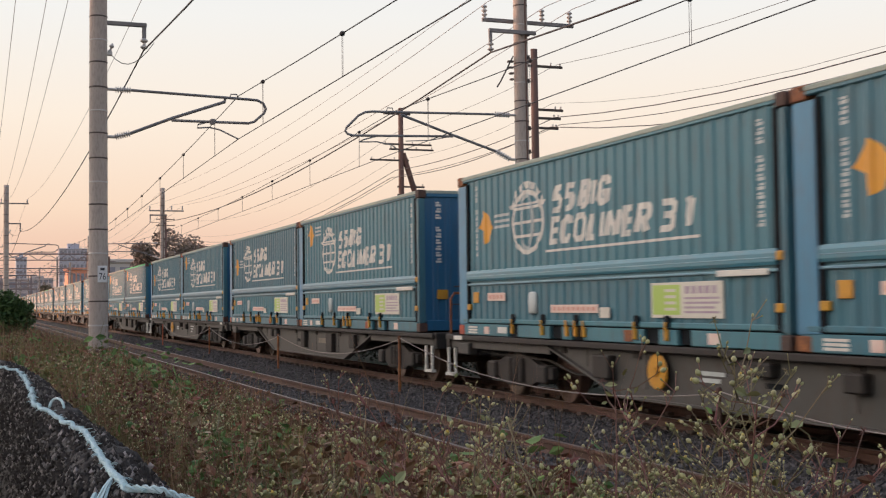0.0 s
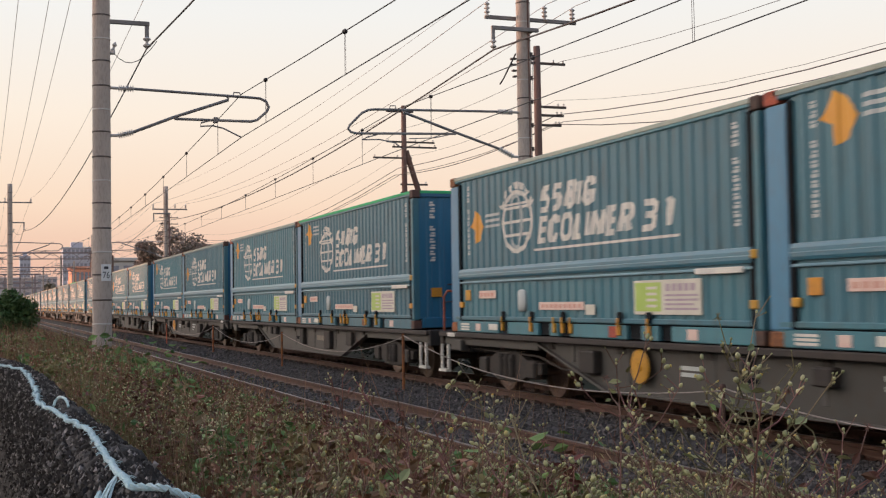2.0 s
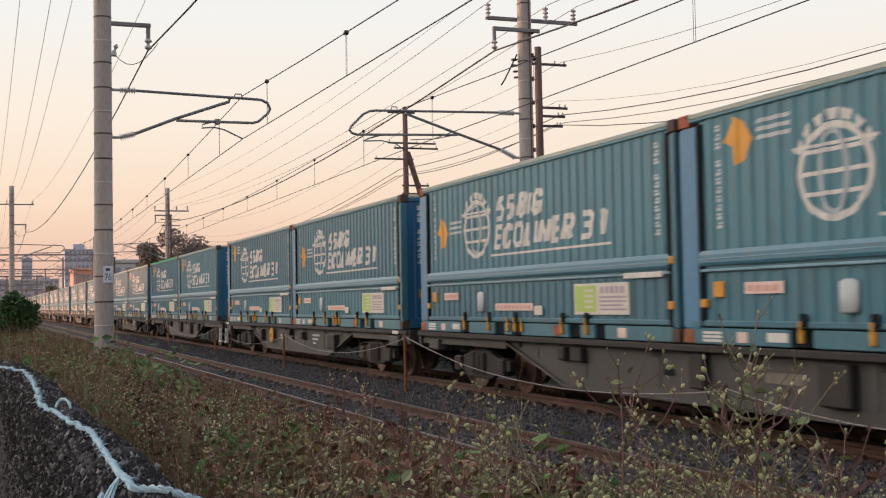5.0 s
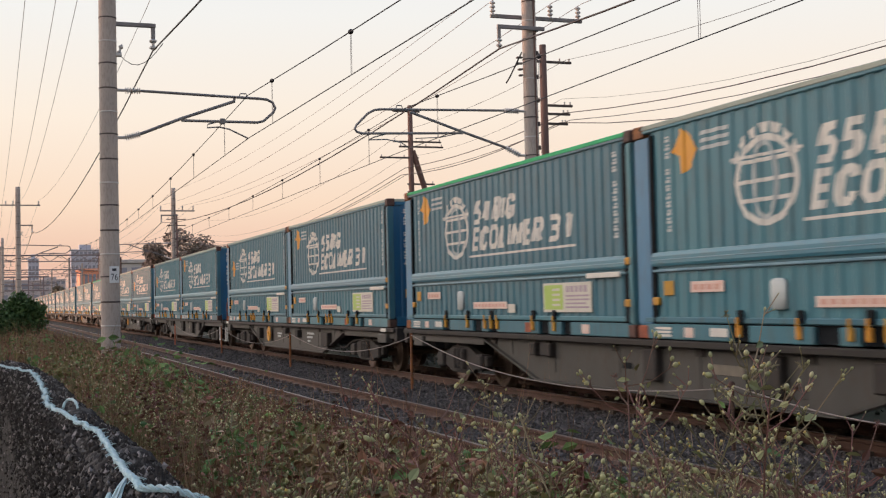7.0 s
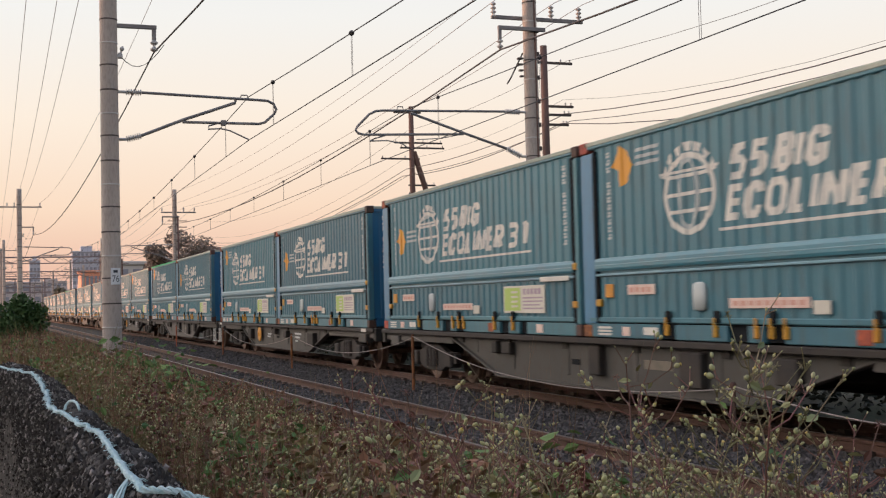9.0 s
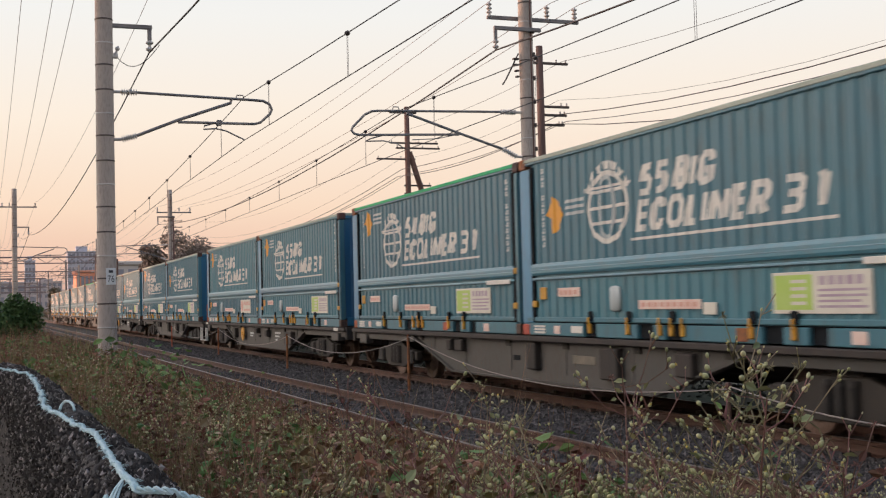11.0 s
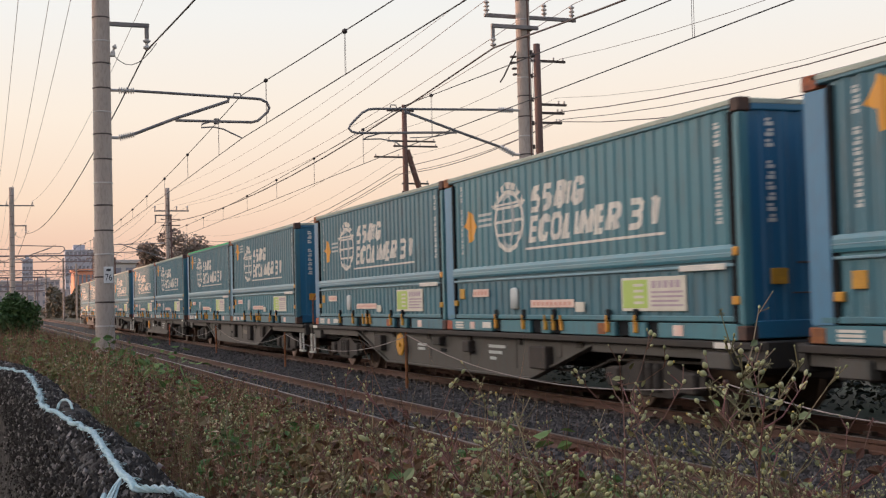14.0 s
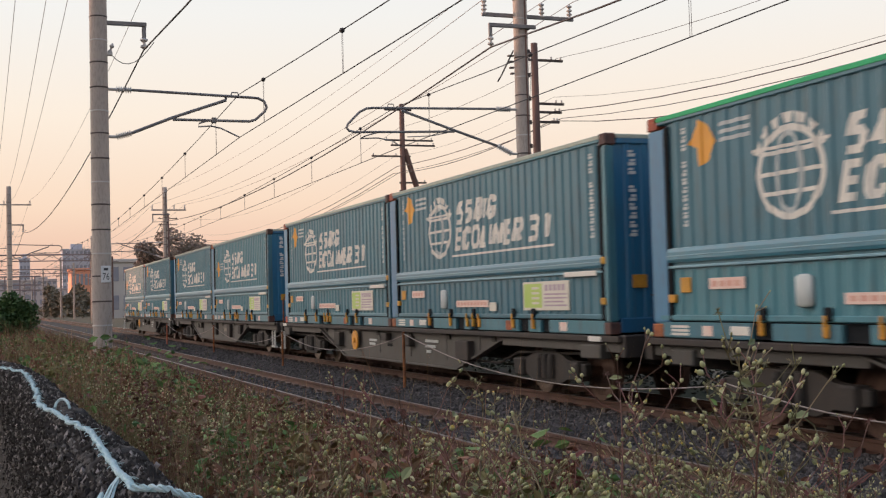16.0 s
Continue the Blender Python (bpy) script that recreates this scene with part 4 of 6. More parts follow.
def line_pole(x, y, s, h, near):
    p = thing("catenary_pole", "round weathered concrete overhead-line pole with a steel bracket", "pole", "overhead-line poles", at=pose(x, y, 0))
    pole_shaft(p, 0.185, 0.16, h, -0.4)
    bracket(p, s)
    if s > 0:
        bm = bmesh.new()
        bbox(bm, -0.04, 0.04, 0.1, 0.92, 7.04, 7.12, 0.008)
        bbox(bm, -0.03, 0.03, 0.83, 0.91, 6.82, 7.06, 0.008)
        part("feeder_arm", bm, "arm", p)
        bm = bmesh.new()
        string_of_discs(bm, (0, 0.87, 6.84), (0, 0.87, 6.58), 2, 0.03, 0.075)
        part("insulator", bm, "insulator", p, "porcelain insulator")
        bm = bmesh.new()
        bbox(bm, -0.06, 0.06, 0.05, 0.26, 6.44, 6.50, 0.008)
        string_of_discs(bm, (0, 0.12, 6.50), (0, 0.12, 6.78), 3, 0.025, 0.05)
        string_of_discs(bm, (0, 0.2, 6.46), (0, 0.27, 6.68), 2, 0.022, 0.045)
        part("arrester", bm, "insulator", p, "small surge arrester")
        bm = bmesh.new()
        pts = [(0, 0.24, 6.46)] + [(0.02, 0.24 + 0.82 * t, 6.46 - 1.35 * t * (1 - t) * (1 - 0.3 * t) + 0.28 * t) for t in (0.1, 0.25, 0.4, 0.55, 0.7, 0.85, 1.0)]
        tube(bm, pts, 0.008, 5)
        part("jumper_cable", bm, "wire", p)
        bm = bmesh.new()
        bbox(bm, -0.04, 0.04, -1.5, 1.4, 8.36, 8.44, 0.008)
        part("cross_arm", bm, "arm", p)
        for yy in (-1.4, -0.75, -0.3, 1.3):
            bm = bmesh.new()
            string_of_discs(bm, (0, yy, 8.44), (0, yy, 8.68), 3, 0.025, 0.06)
            part("insulator", bm, "insulator", p, "porcelain insulator")
        if near:
            bm = bmesh.new()
            bbox(bm, 0.165, 0.19, -0.03, 0.15, 2.02, 2.34, 0.006)
            tag = part("number_plate", bm, "tag_white", p, "white enamel plate with dark figures")
            bm = fit_to(lettering("76", 1.0), 0.0, 0.125, 2.07, 2.20)
            rect(bm, 0.02, 0.10, 2.25, 2.30)
            for v in bm.verts:
                v.co = (0.1925, v.co.x, v.co.z)
            part("plate_figures", bm, "ink", tag, "dark figures")
    else:
        bm = bmesh.new()
        bbox(bm, -0.23, -0.16, -0.9, 1.5, 8.18, 8.27, 0.008)
        part("cross_arm", bm, "arm", p)
        for yy in (-0.84, 0.66, 1.4):
            bm = bmesh.new()
            string_of_discs(bm, (-0.195, yy, 8.2), (-0.195, yy, 8.58), 4, 0.035, 0.07)
            part("insulator", bm, "insulator", p, "dark-capped porcelain insulator")
        bm = bmesh.new()
        bbox(bm, 0.16, 0.24, -0.9, 0.3, 7.84, 7.93, 0.008)
        bbox(bm, 0.17, 0.23, -0.9, -0.82, 7.6, 7.86, 0.008)
        part("feeder_arm", bm, "arm", p)
        bm = bmesh.new()
        string_of_discs(bm, (0.2, -0.86, 7.62), (0.2, -0.86, 7.38), 2, 0.03, 0.075)
        part("insulator", bm, "insulator", p, "porcelain insulator")
        bm = bmesh.new()
        for i in range(4):
            bbox(bm, -0.05, 0.05, -0.34 + 0.02 * i, -0.2, 7.2 - 0.14 * i, 7.24 - 0.14 * i, 0.006)
        tube(bm, [(0, -0.2, 7.35), (0, -0.52, 6.75), (0, -0.62, 6.6)], 0.02, 6)
        part("switch_gear", bm, "band", p, "dark switch fittings")
        part("conduit", tube(bmesh.new(), [(0.185, 0.055, 0.0), (0.165, 0.05, h - 0.4)], 0.018, 6), "pole_brown", p, "thin brown conduit")
        for k in range(9):
            bm = bmesh.new()
            z = 3.4 + 0.56 * k
            bbox(bm, 0.10, 0.15, 0.10, 0.17, z - 0.05, z + 0.05, 0.006)
            tube(bm, [(0.06, 0.15, z), (0.09, 0.25, z), (0.09, 0.25, z + 0.05)], 0.010, 5)
            part("step_bolt", bm, "band", p, "dark step bolt and clamp")
    return p


def wire(name, pts, r, mat, label):
    cu = bpy.data.curves.new(name, "CURVE")
    cu.dimensions, cu.bevel_depth, cu.bevel_resolution, cu.use_fill_caps = "3D", r, 1, True
    sp = cu.splines.new("POLY")
    sp.points.add(len(pts) - 1)
    for q, p in zip(sp.points, pts):
        q.co = (*p, 1)
    cu.materials.append(M[mat])
    return tagged(new(name, cu), label, "wire", "overhead wires")


LINE_X = [-25.2 + 60 * k for k in (-6, -5, -4, -3, -2, -1, 0, 1)]


def spans(y, z, sag, shift=0.0, zig=0.0, drift=0.0):
    """Points of a wire that hangs from pole to pole."""
    pts = []
    for i in range(len(LINE_X) - 1):
        a, b = LINE_X[i] + shift, LINE_X[i + 1] + shift
        ya = y + zig * (-1) ** i
        yb = y - zig * (-1) ** i
        for k in range(12):
            u = k / 12
            pts.append((a + (b - a) * u, ya + (yb - ya) * u + drift * (a + (b - a) * u + 24.3), z - 4 * sag * u * (1 - u)))
    return pts


def build_line():
    # poles on both sides, 60 m apart
    for i, x in enumerate(LINE_X):
        if x > 0:
            continue
        near = i == len(LINE_X) - 2
        line_pole(-24.3 + (x + 25.2), 2.17 - 0.0075 * (-(x + 25.2)), 1, 9.6, near)
        line_pole(-26.1 + (x + 25.2), 12.0, -1, 9.8 if not near else 10.2, near)
    rows = [("contact_wire", 5.4, 4.90, 0.0, 0.9, -0.5, 0.0085, "wire", "dark copper contact wire over the near track"),
            ("messenger_wire", 5.4, 5.77, 0.55, 0.9, -0.5, 0.009, "wire", "dark messenger wire over the near track"),
            ("contact_wire", 9.1, 4.97, 0.0, -0.9, -0.25, 0.0085, "wire", "dark copper contact wire over the far track"),
            ("messenger_wire", 9.1, 5.92, 0.5, -0.9, -0.25, 0.009, "wire", "dark messenger wire over the far track"),
            ("feeder_cable", 11.14, 7.36, 1.0, -0.7, 0, 0.02, "wire", "thick black feeder cable"),
            ("feeder_cable", 3.03, 6.58, 0.98, 0.9, 0, 0.016, "wire", "thick black feeder cable"),
            ("aerial_wire", 0.78, 8.7, 0.5, 0.9, 0, 0.007, "wire_pale", "thin grey aerial wire"),
            ("aerial_wire", 1.42, 8.7, 0.9, 0.9, 0, 0.007, "wire_pale", "thin grey aerial wire"),
            ("aerial_wire", 1.87, 8.7, 1.0, 0.9, 0, 0.007, "wire_pale", "thin grey aerial wire"),
            ("aerial_wire", 3.47, 8.7, 0.9, 0.9, 0, 0.007, "wire_pale", "thin grey aerial wire"),
            ("aerial_wire", 11.16, 8.6, 0.8, -0.9, 0, 0.008, "wire_pale", "thin grey aerial wire"),
            ("aerial_wire", 12.66, 8.6, 0.8, -0.9, 0, 0.008, "wire_pale", "thin grey aerial wire"),
            ("aerial_wire", 13.40, 8.6, 0.8, -0.9, 0, 0.008, "wire_pale", "thin grey aerial wire"),
            ("ground_wire", 11.95, 9.6, 0.7, -0.9, 0, 0.006, "wire_pale", "thin grey ground wire")]
    for nm, y, z, sag, shift, zig, r, mat, label in rows:
        wire(nm, spans(y, z, sag, shift, zig, 0.0075 if 2 < y < 4 else 0.0), r, mat, label)
    # droppers, each a thin pair with a clamp at its head
    for y, z0, z1, sag, shift, zig, zigm, ym in ((5.4, 4.90, 5.77, 0.55, 0.9, -0.5, -0.5, 5.4), (9.1, 4.97, 5.92, 0.5, -0.9, -0.25, -0.25, 9.1)):
        for i in range(3, len(LINE_X) - 1):
            for k in range(12):
                u = (k + 0.42) / 12
                a = LINE_X[i] + shift
                sgn = (-1) ** i
                yy, ym_ = y + zig * sgn * (1 - 2 * u), ym + zigm * sgn * (1 - 2 * u)
                x = a + 60 * u
                if x > 28:
                    continue
                zm = z1 - 4 * sag * u * (1 - u)
                d = thing("dropper", "thin dropper wire with a dark clamp", "wire", "droppers")
                bm = bmesh.new()
                tube(bm, [(x - 0.025, ym_, zm), (x - 0.025, yy, z0)], 0.004, 4)
                tube(bm, [(x + 0.025, ym_, zm), (x + 0.025, yy, z0)], 0.004, 4)
                part("link", bm, "wire_pale", d)
                bm = bmesh.new()
                lathe(bm, [(0.02, -0.05), (0.04, -0.02), (0.04, 0.02), (0.02, 0.05)], 8, pose(x, ym_, zm, 0, 90, 0))
                part("clamp", bm, "wire", d)


def utility_pole(x, y, h, arms, stay=None):
    p = thing("utility_pole", "brown wooden-looking utility pole with small cross arms", "pole", "utility poles", at=pose(x, y, 0))
    part("shaft", tube(bmesh.new(), [(0, 0, -0.4), (0, 0, h * 0.5), (0, 0, h)], 0.17, 14, True, 0.12), "pole_brown", p, "", True)
    for z, y0, y1 in arms:
        bm = bmesh.new()
        bbox(bm, -0.05, 0.05, y0, y1, z - 0.04, z + 0.04, 0.006)
        part("cross_arm", bm, "band", p)
        for yy in (y0 + 0.08, (y0 + y1) / 2 + 0.25, y1 - 0.08):
            bm = bmesh.new()
            string_of_discs(bm, (0, yy, z + 0.04), (0, yy, z + 0.15), 2, 0.018, 0.038)
            part("insulator", bm, "insulator", p, "porcelain insulator")
    if stay:
        part("stay_post", tube(bmesh.new(), [(0, 0.1, h * 0.80), stay], 0.14, 10), "pole_brown", p)
    return p


def build_utility():
    utility_pole(-38.9, 18.4, 10.5, [(9.9, -0.3, 1.1), (8.35, 0, 1.1), (8.05, 0, 1.0), (7.7, 0, 0.9), (6.5, -0.2, 0.4)])
    utility_pole(-56.7, 19.5, 11.2, [(10.9, -0.9, 0.5), (9.4, -0.9, 1.6), (9.15, -0.6, 1.7), (8.6, -1.6, 0.4), (7.3, -0.2, 1.2), (6.9, -0.2, 1.2), (6.5, -0.2, 1.2)], (0.2, 2.2, 2.0))
    utility_pole(-120, 17.0, 10.5, [(10, -0.9, 0.9), (9.4, -0.9, 0.9)])
    for y, z, sag, r in ((19.2, 8.1, 1.0, 0.016), (19.4, 7.85, 1.0, 0.012), (19.0, 7.75, 1.45, 0.016), (19.1, 8.6, 1.4, 0.006), (19.3, 10.0, 0.9, 0.008)):
        pts = []
        xs = [-120, -56.7, -38.9, -4, 30]
        for a, b in zip(xs, xs[1:]):
            for k in range(10):
                u = k / 10
                s = sag * ((b - a) / 35) ** 2
                pts.append((a + (b - a) * u, y, z - 4 * min(s, 1.5) * u * (1 - u)))
        wire("utility_cable", pts, r, "wire", "sagging dark utility cable")


build_line()
build_utility()


# ---- marker posts and rope between the tracks ----
def build_rope_line():
    xs = [-5.6, -10.95, -21.3, -31.0, -41.0, -52.0]
    tops = [0.62, 0.62, 0.95, 0.80, 0.85, 0.8]
    for x, h in zip(xs, tops):
        p = thing("marker_post", "thin rusty red marker post standing in the ballast", "post", "marker posts", at=pose(x, 7.25, 0))
        part("rod", tube(bmesh.new(), [(0, 0, -0.2), (0.01, 0, h)], 0.022 if x > -15 else 0.028, 8), "rust_orange" if x < -15 else "rust_dark", p)
        bm = bmesh.new()
        lathe(bm, [(0.03, h - 0.05), (0.036, h - 0.04), (0.036, h - 0.01), (0.02, h + 0.01)], 8)
        part("cap", bm, "rust_dark", p)
    for i in range(len(xs) - 1):
        a, b = xs[i], xs[i + 1]
        za, zb = tops[i] - 0.06, tops[i + 1] - 0.03
        pts = []
        for k in range(17):
            u = k / 16
            pts.append((a + (b - a) * u, 7.25 + 0.01 * math.sin(k), za + (zb - za) * u - 4 * (0.36 if i else 0.2) * u * (1 - u)))
        tagged(wire("marker_rope", pts, 0.008, "rope_pale", "thin pale rope hung between marker posts"), "", "rope")


M["rope_pale"] = material("pale_rope", (0.30, 0.26, 0.24), (0.22, 0.19, 0.18), 0.8, 0, 20, 90, 0.1)
build_rope_line()


# ---- plants ----
def leaf_material(name, col, col2, rnd=0.35, trans=0.25):
    m = material(name, col, col2, 0.6, 0, 5, 40, 0.05, None, 0, rnd, island=True, spec=0.3)
    return m


M["grass_dry"] = leaf_material("dry_grass", (0.26, 0.145, 0.078), (0.17, 0.088, 0.052), 0.4)
M["grass_rust"] = leaf_material("reddish_dry_grass", (0.195, 0.088, 0.047), (0.125, 0.062, 0.037), 0.45)
M["straw"] = leaf_material("bleached_straw", (0.38, 0.27, 0.15), (0.30, 0.19, 0.10), 0.35)
M["grass_green"] = leaf_material("green_weeds", (0.170, 0.172, 0.060), (0.205, 0.155, 0.070), 0.45)
M["leaf"] = leaf_material("broad_green_leaf", (0.130, 0.225, 0.065), (0.08, 0.145, 0.045), 0.35)
M["leaf_red"] = leaf_material("reddened_leaf", (0.13, 0.045, 0.035), (0.10, 0.05, 0.03), 0.3)
M["stem"] = leaf_material("weed_stem", (0.20, 0.14, 0.095), (0.17, 0.16, 0.08), 0.3)
M["stem_red"] = leaf_material("red_brown_stem", (0.19, 0.085, 0.075), (0.15, 0.08, 0.06), 0.3)
M["bud"] = leaf_material("pale_green_bud", (0.46, 0.43, 0.24), (0.35, 0.35, 0.16), 0.35)
M["leaf_grey"] = leaf_material("grey_green_leaf", (0.17, 0.21, 0.10), (0.23, 0.22, 0.10), 0.4)
M["seed_tan"] = leaf_material("tan_seed_head", (0.42, 0.34, 0.22), (0.32, 0.25, 0.15), 0.3)
M["withered"] = leaf_material("withered_tan_leaf", (0.46, 0.34, 0.22), (0.36, 0.24, 0.15), 0.3)
M["bud_tip"] = leaf_material("yellow_bud_tip", (0.55, 0.38, 0.07), (0.5, 0.42, 0.18), 0.2)
# far tree leaves, paler than foliage: distance haze is put into the colour
M["crown"] = leaf_material("dark_tree_leaves", (0.25, 0.205, 0.17), (0.27, 0.215, 0.18), 0.35)
M["bush"] = leaf_material("dark_green_bush_leaves", (0.054, 0.112, 0.036), (0.072, 0.125, 0.045), 0.4)
# shade seen under the wagons is put into this leaf colour
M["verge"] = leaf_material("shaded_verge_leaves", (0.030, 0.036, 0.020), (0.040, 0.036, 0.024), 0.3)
M["bark"] = material("tree_bark", (0.09, 0.065, 0.05), None, 0.9, 0, 3, 30, 0.3)


def crest(x, y):
    """The height that the weeds reach: it falls towards the track."""
    c = np.minimum(1.45 * (1 - np.asarray(y) / 4.9) - 0.05, 1.12)
    x, y = np.asarray(x), np.asarray(y)
    c = c + 0.10 * np.sin(x * 1.3 + 2 * y) * np.sin(y * 2.1 - 0.7 * x) + 0.07 * np.sin(x * 4.3 - 1.7 * y) * np.sin(y * 5.1 + 2.7 * x)
    across = y / np.maximum(0.5, -x)
    return c - 0.10 + 0.06 * np.exp(-((across - 0.54) / 0.13) ** 2) + 0.05 * np.exp(-((across - 0.10) / 0.08) ** 2)


def land(x, y):
    return np.array([height(a, b) for a, b in zip(x, y)])


def top_of(x, y):
    """How high the undergrowth stands above the ground."""
    return np.maximum(0.06, crest(x, y) - land(x, y))


def blades(name, n, x0, x1, y0, y1, hmin, width, lean, mat, seed, label, power=1.0):
    """Single bent blades and stalks, joined."""
    rng = np.random.default_rng(seed)
    x = x0 + (x1 - x0) * rng.random(n) ** power
    y = rng.uniform(y0, y1, n)
    patch = np.sin(x * 0.9 + 1.3 * y) + np.sin(y * 2.3 - 0.5 * x + 1) + 0.7 * np.sin(2.9 * x + 1.1 * y)
    ok = ((y > 0.45) | (x < -8.2)) & ((patch * (1 if "green" in mat else -1) + rng.normal(0, 0.9, n)) > -0.5)
    x, y = x[ok], y[ok]
    n = len(x)
    z = land(x, y)
    h = top_of(x, y) * rng.uniform(hmin, 1.0, n) * np.where(rng.random(n) < 0.10, 1.45, 1.0)
    a = rng.uniform(0, 2 * np.pi, n)
    ln = rng.normal(0, lean, n) * h
    w = width * rng.uniform(0.6, 1.4, n)
    sx, sy = np.cos(a) * w, np.sin(a) * w
    b = rng.uniform(0, 2 * np.pi, n)
    lx, ly = np.cos(b) * ln, np.sin(b) * ln
    P = np.zeros((n, 5, 3))
    P[:, 0] = np.c_[x - sx, y - sy, z]
    P[:, 1] = np.c_[x + sx, y + sy, z]
    P[:, 2] = np.c_[x + 0.35 * lx + 0.8 * sx, y + 0.35 * ly + 0.8 * sy, z + 0.6 * h]
    P[:, 3] = np.c_[x + 0.35 * lx - 0.8 * sx, y + 0.35 * ly - 0.8 * sy, z + 0.6 * h]
    P[:, 4] = np.c_[x + lx, y + ly, z + h]
    idx = 5 * np.arange(n)[:, None]
    f4 = (idx + np.array([0, 1, 2, 3])).tolist()
    f3 = (idx + np.array([3, 2, 4])).tolist()
    ob = mesh_arrays(name, P.reshape(-1, 3).tolist(), f4 + f3, mat)
    return tagged(ob, label, "weeds", kind="stuff")


def leaves(name, centres, size, mat, seed, label, category="weeds", kind="stuff", parent=None):
    """Small folded leaves at given places, joined."""
    rng = np.random.default_rng(seed)
    n = len(centres)
    s = size * rng.uniform(0.5, 1.4, (n, 1))
    d = rng.normal(size=(n, 3))
    d[:, 2] = d[:, 2] * 0.5 + 0.1
    d /= np.linalg.norm(d, axis=1)[:, None]
    u = np.cross(d, rng.normal(size=(n, 3)))
    u /= np.linalg.norm(u, axis=1)[:, None]
    nn = np.cross(d, u)
    P = np.zeros((n, 6, 3))
    c = np.asarray(centres)
    P[:, 0] = c - d * s
    P[:, 1] = c - 0.25 * d * s + 0.55 * u * s + 0.15 * nn * s
    P[:, 2] = c + 0.45 * d * s + 0.40 * u * s + 0.12 * nn * s
    P[:, 3] = c + d * s - 0.1 * nn * s
    P[:, 4] = c + 0.45 * d * s - 0.40 * u * s + 0.12 * nn * s
    P[:, 5] = c - 0.25 * d * s - 0.55 * u * s + 0.15 * nn * s
    idx = 6 * np.arange(n)[:, None]
    f = (idx + np.array([0, 1, 2, 3])).tolist() + (idx + np.array([0, 3, 4, 5])).tolist()
    ob = mesh_arrays(name, P.reshape(-1, 3).tolist(), f, mat)
    if parent:
        ob.parent = parent
        return ob
    return tagged(ob, label, category, kind=kind)


def foliage_points(rng, n, x0, x1, y0, y1, power, top=0.98, low=0.55, side=0):
    x = x0 + (x1 - x0) * rng.random(n) ** power
    y = rng.uniform(y0, y1, n)
    patch = np.sin(x * 0.9 + 1.3 * y) + np.sin(y * 2.3 - 0.5 * x + 1) + 0.7 * np.sin(2.9 * x + 1.1 * y)
    ok = ((y > 0.45) | (x < -8.2)) & ((patch * side + rng.normal(0, 0.6, n) * abs(side)) > -0.6 * abs(side) - 0.01)
    x, y = x[ok], y[ok]
    z = land(x, y) + top_of(x, y) * (rng.random(len(x)) ** low) * top
    return np.c_[x, y, z]


def seeds(name, pts, size, mat, seed, label):
    """Tiny pale seed heads among the weeds."""
    rng = np.random.default_rng(seed)
    n = len(pts)
    o = np.array([[1, 0, 0], [-1, 0, 0], [0, 1, 0], [0, -1, 0], [0, 0, 1.3], [0, 0, -1.3]], float)
    f = np.array([[0, 2, 4], [2, 1, 4], [1, 3, 4], [3, 0, 4], [2, 0, 5], [1, 2, 5], [3, 1, 5], [0, 3, 5]])
    v = pts[:, None] + o[None] * (size * rng.uniform(0.6, 1.4, (n, 1, 1)))
    ob = mesh_arrays(name, v.reshape(-1, 3).tolist(), (f[None] + 6 * np.arange(n)[:, None, None]).reshape(-1, 3).tolist(), mat)
    ob.data.polygons.foreach_set("use_smooth", [True] * (8 * n))
    return tagged(ob, label, "seed heads", kind="stuff")


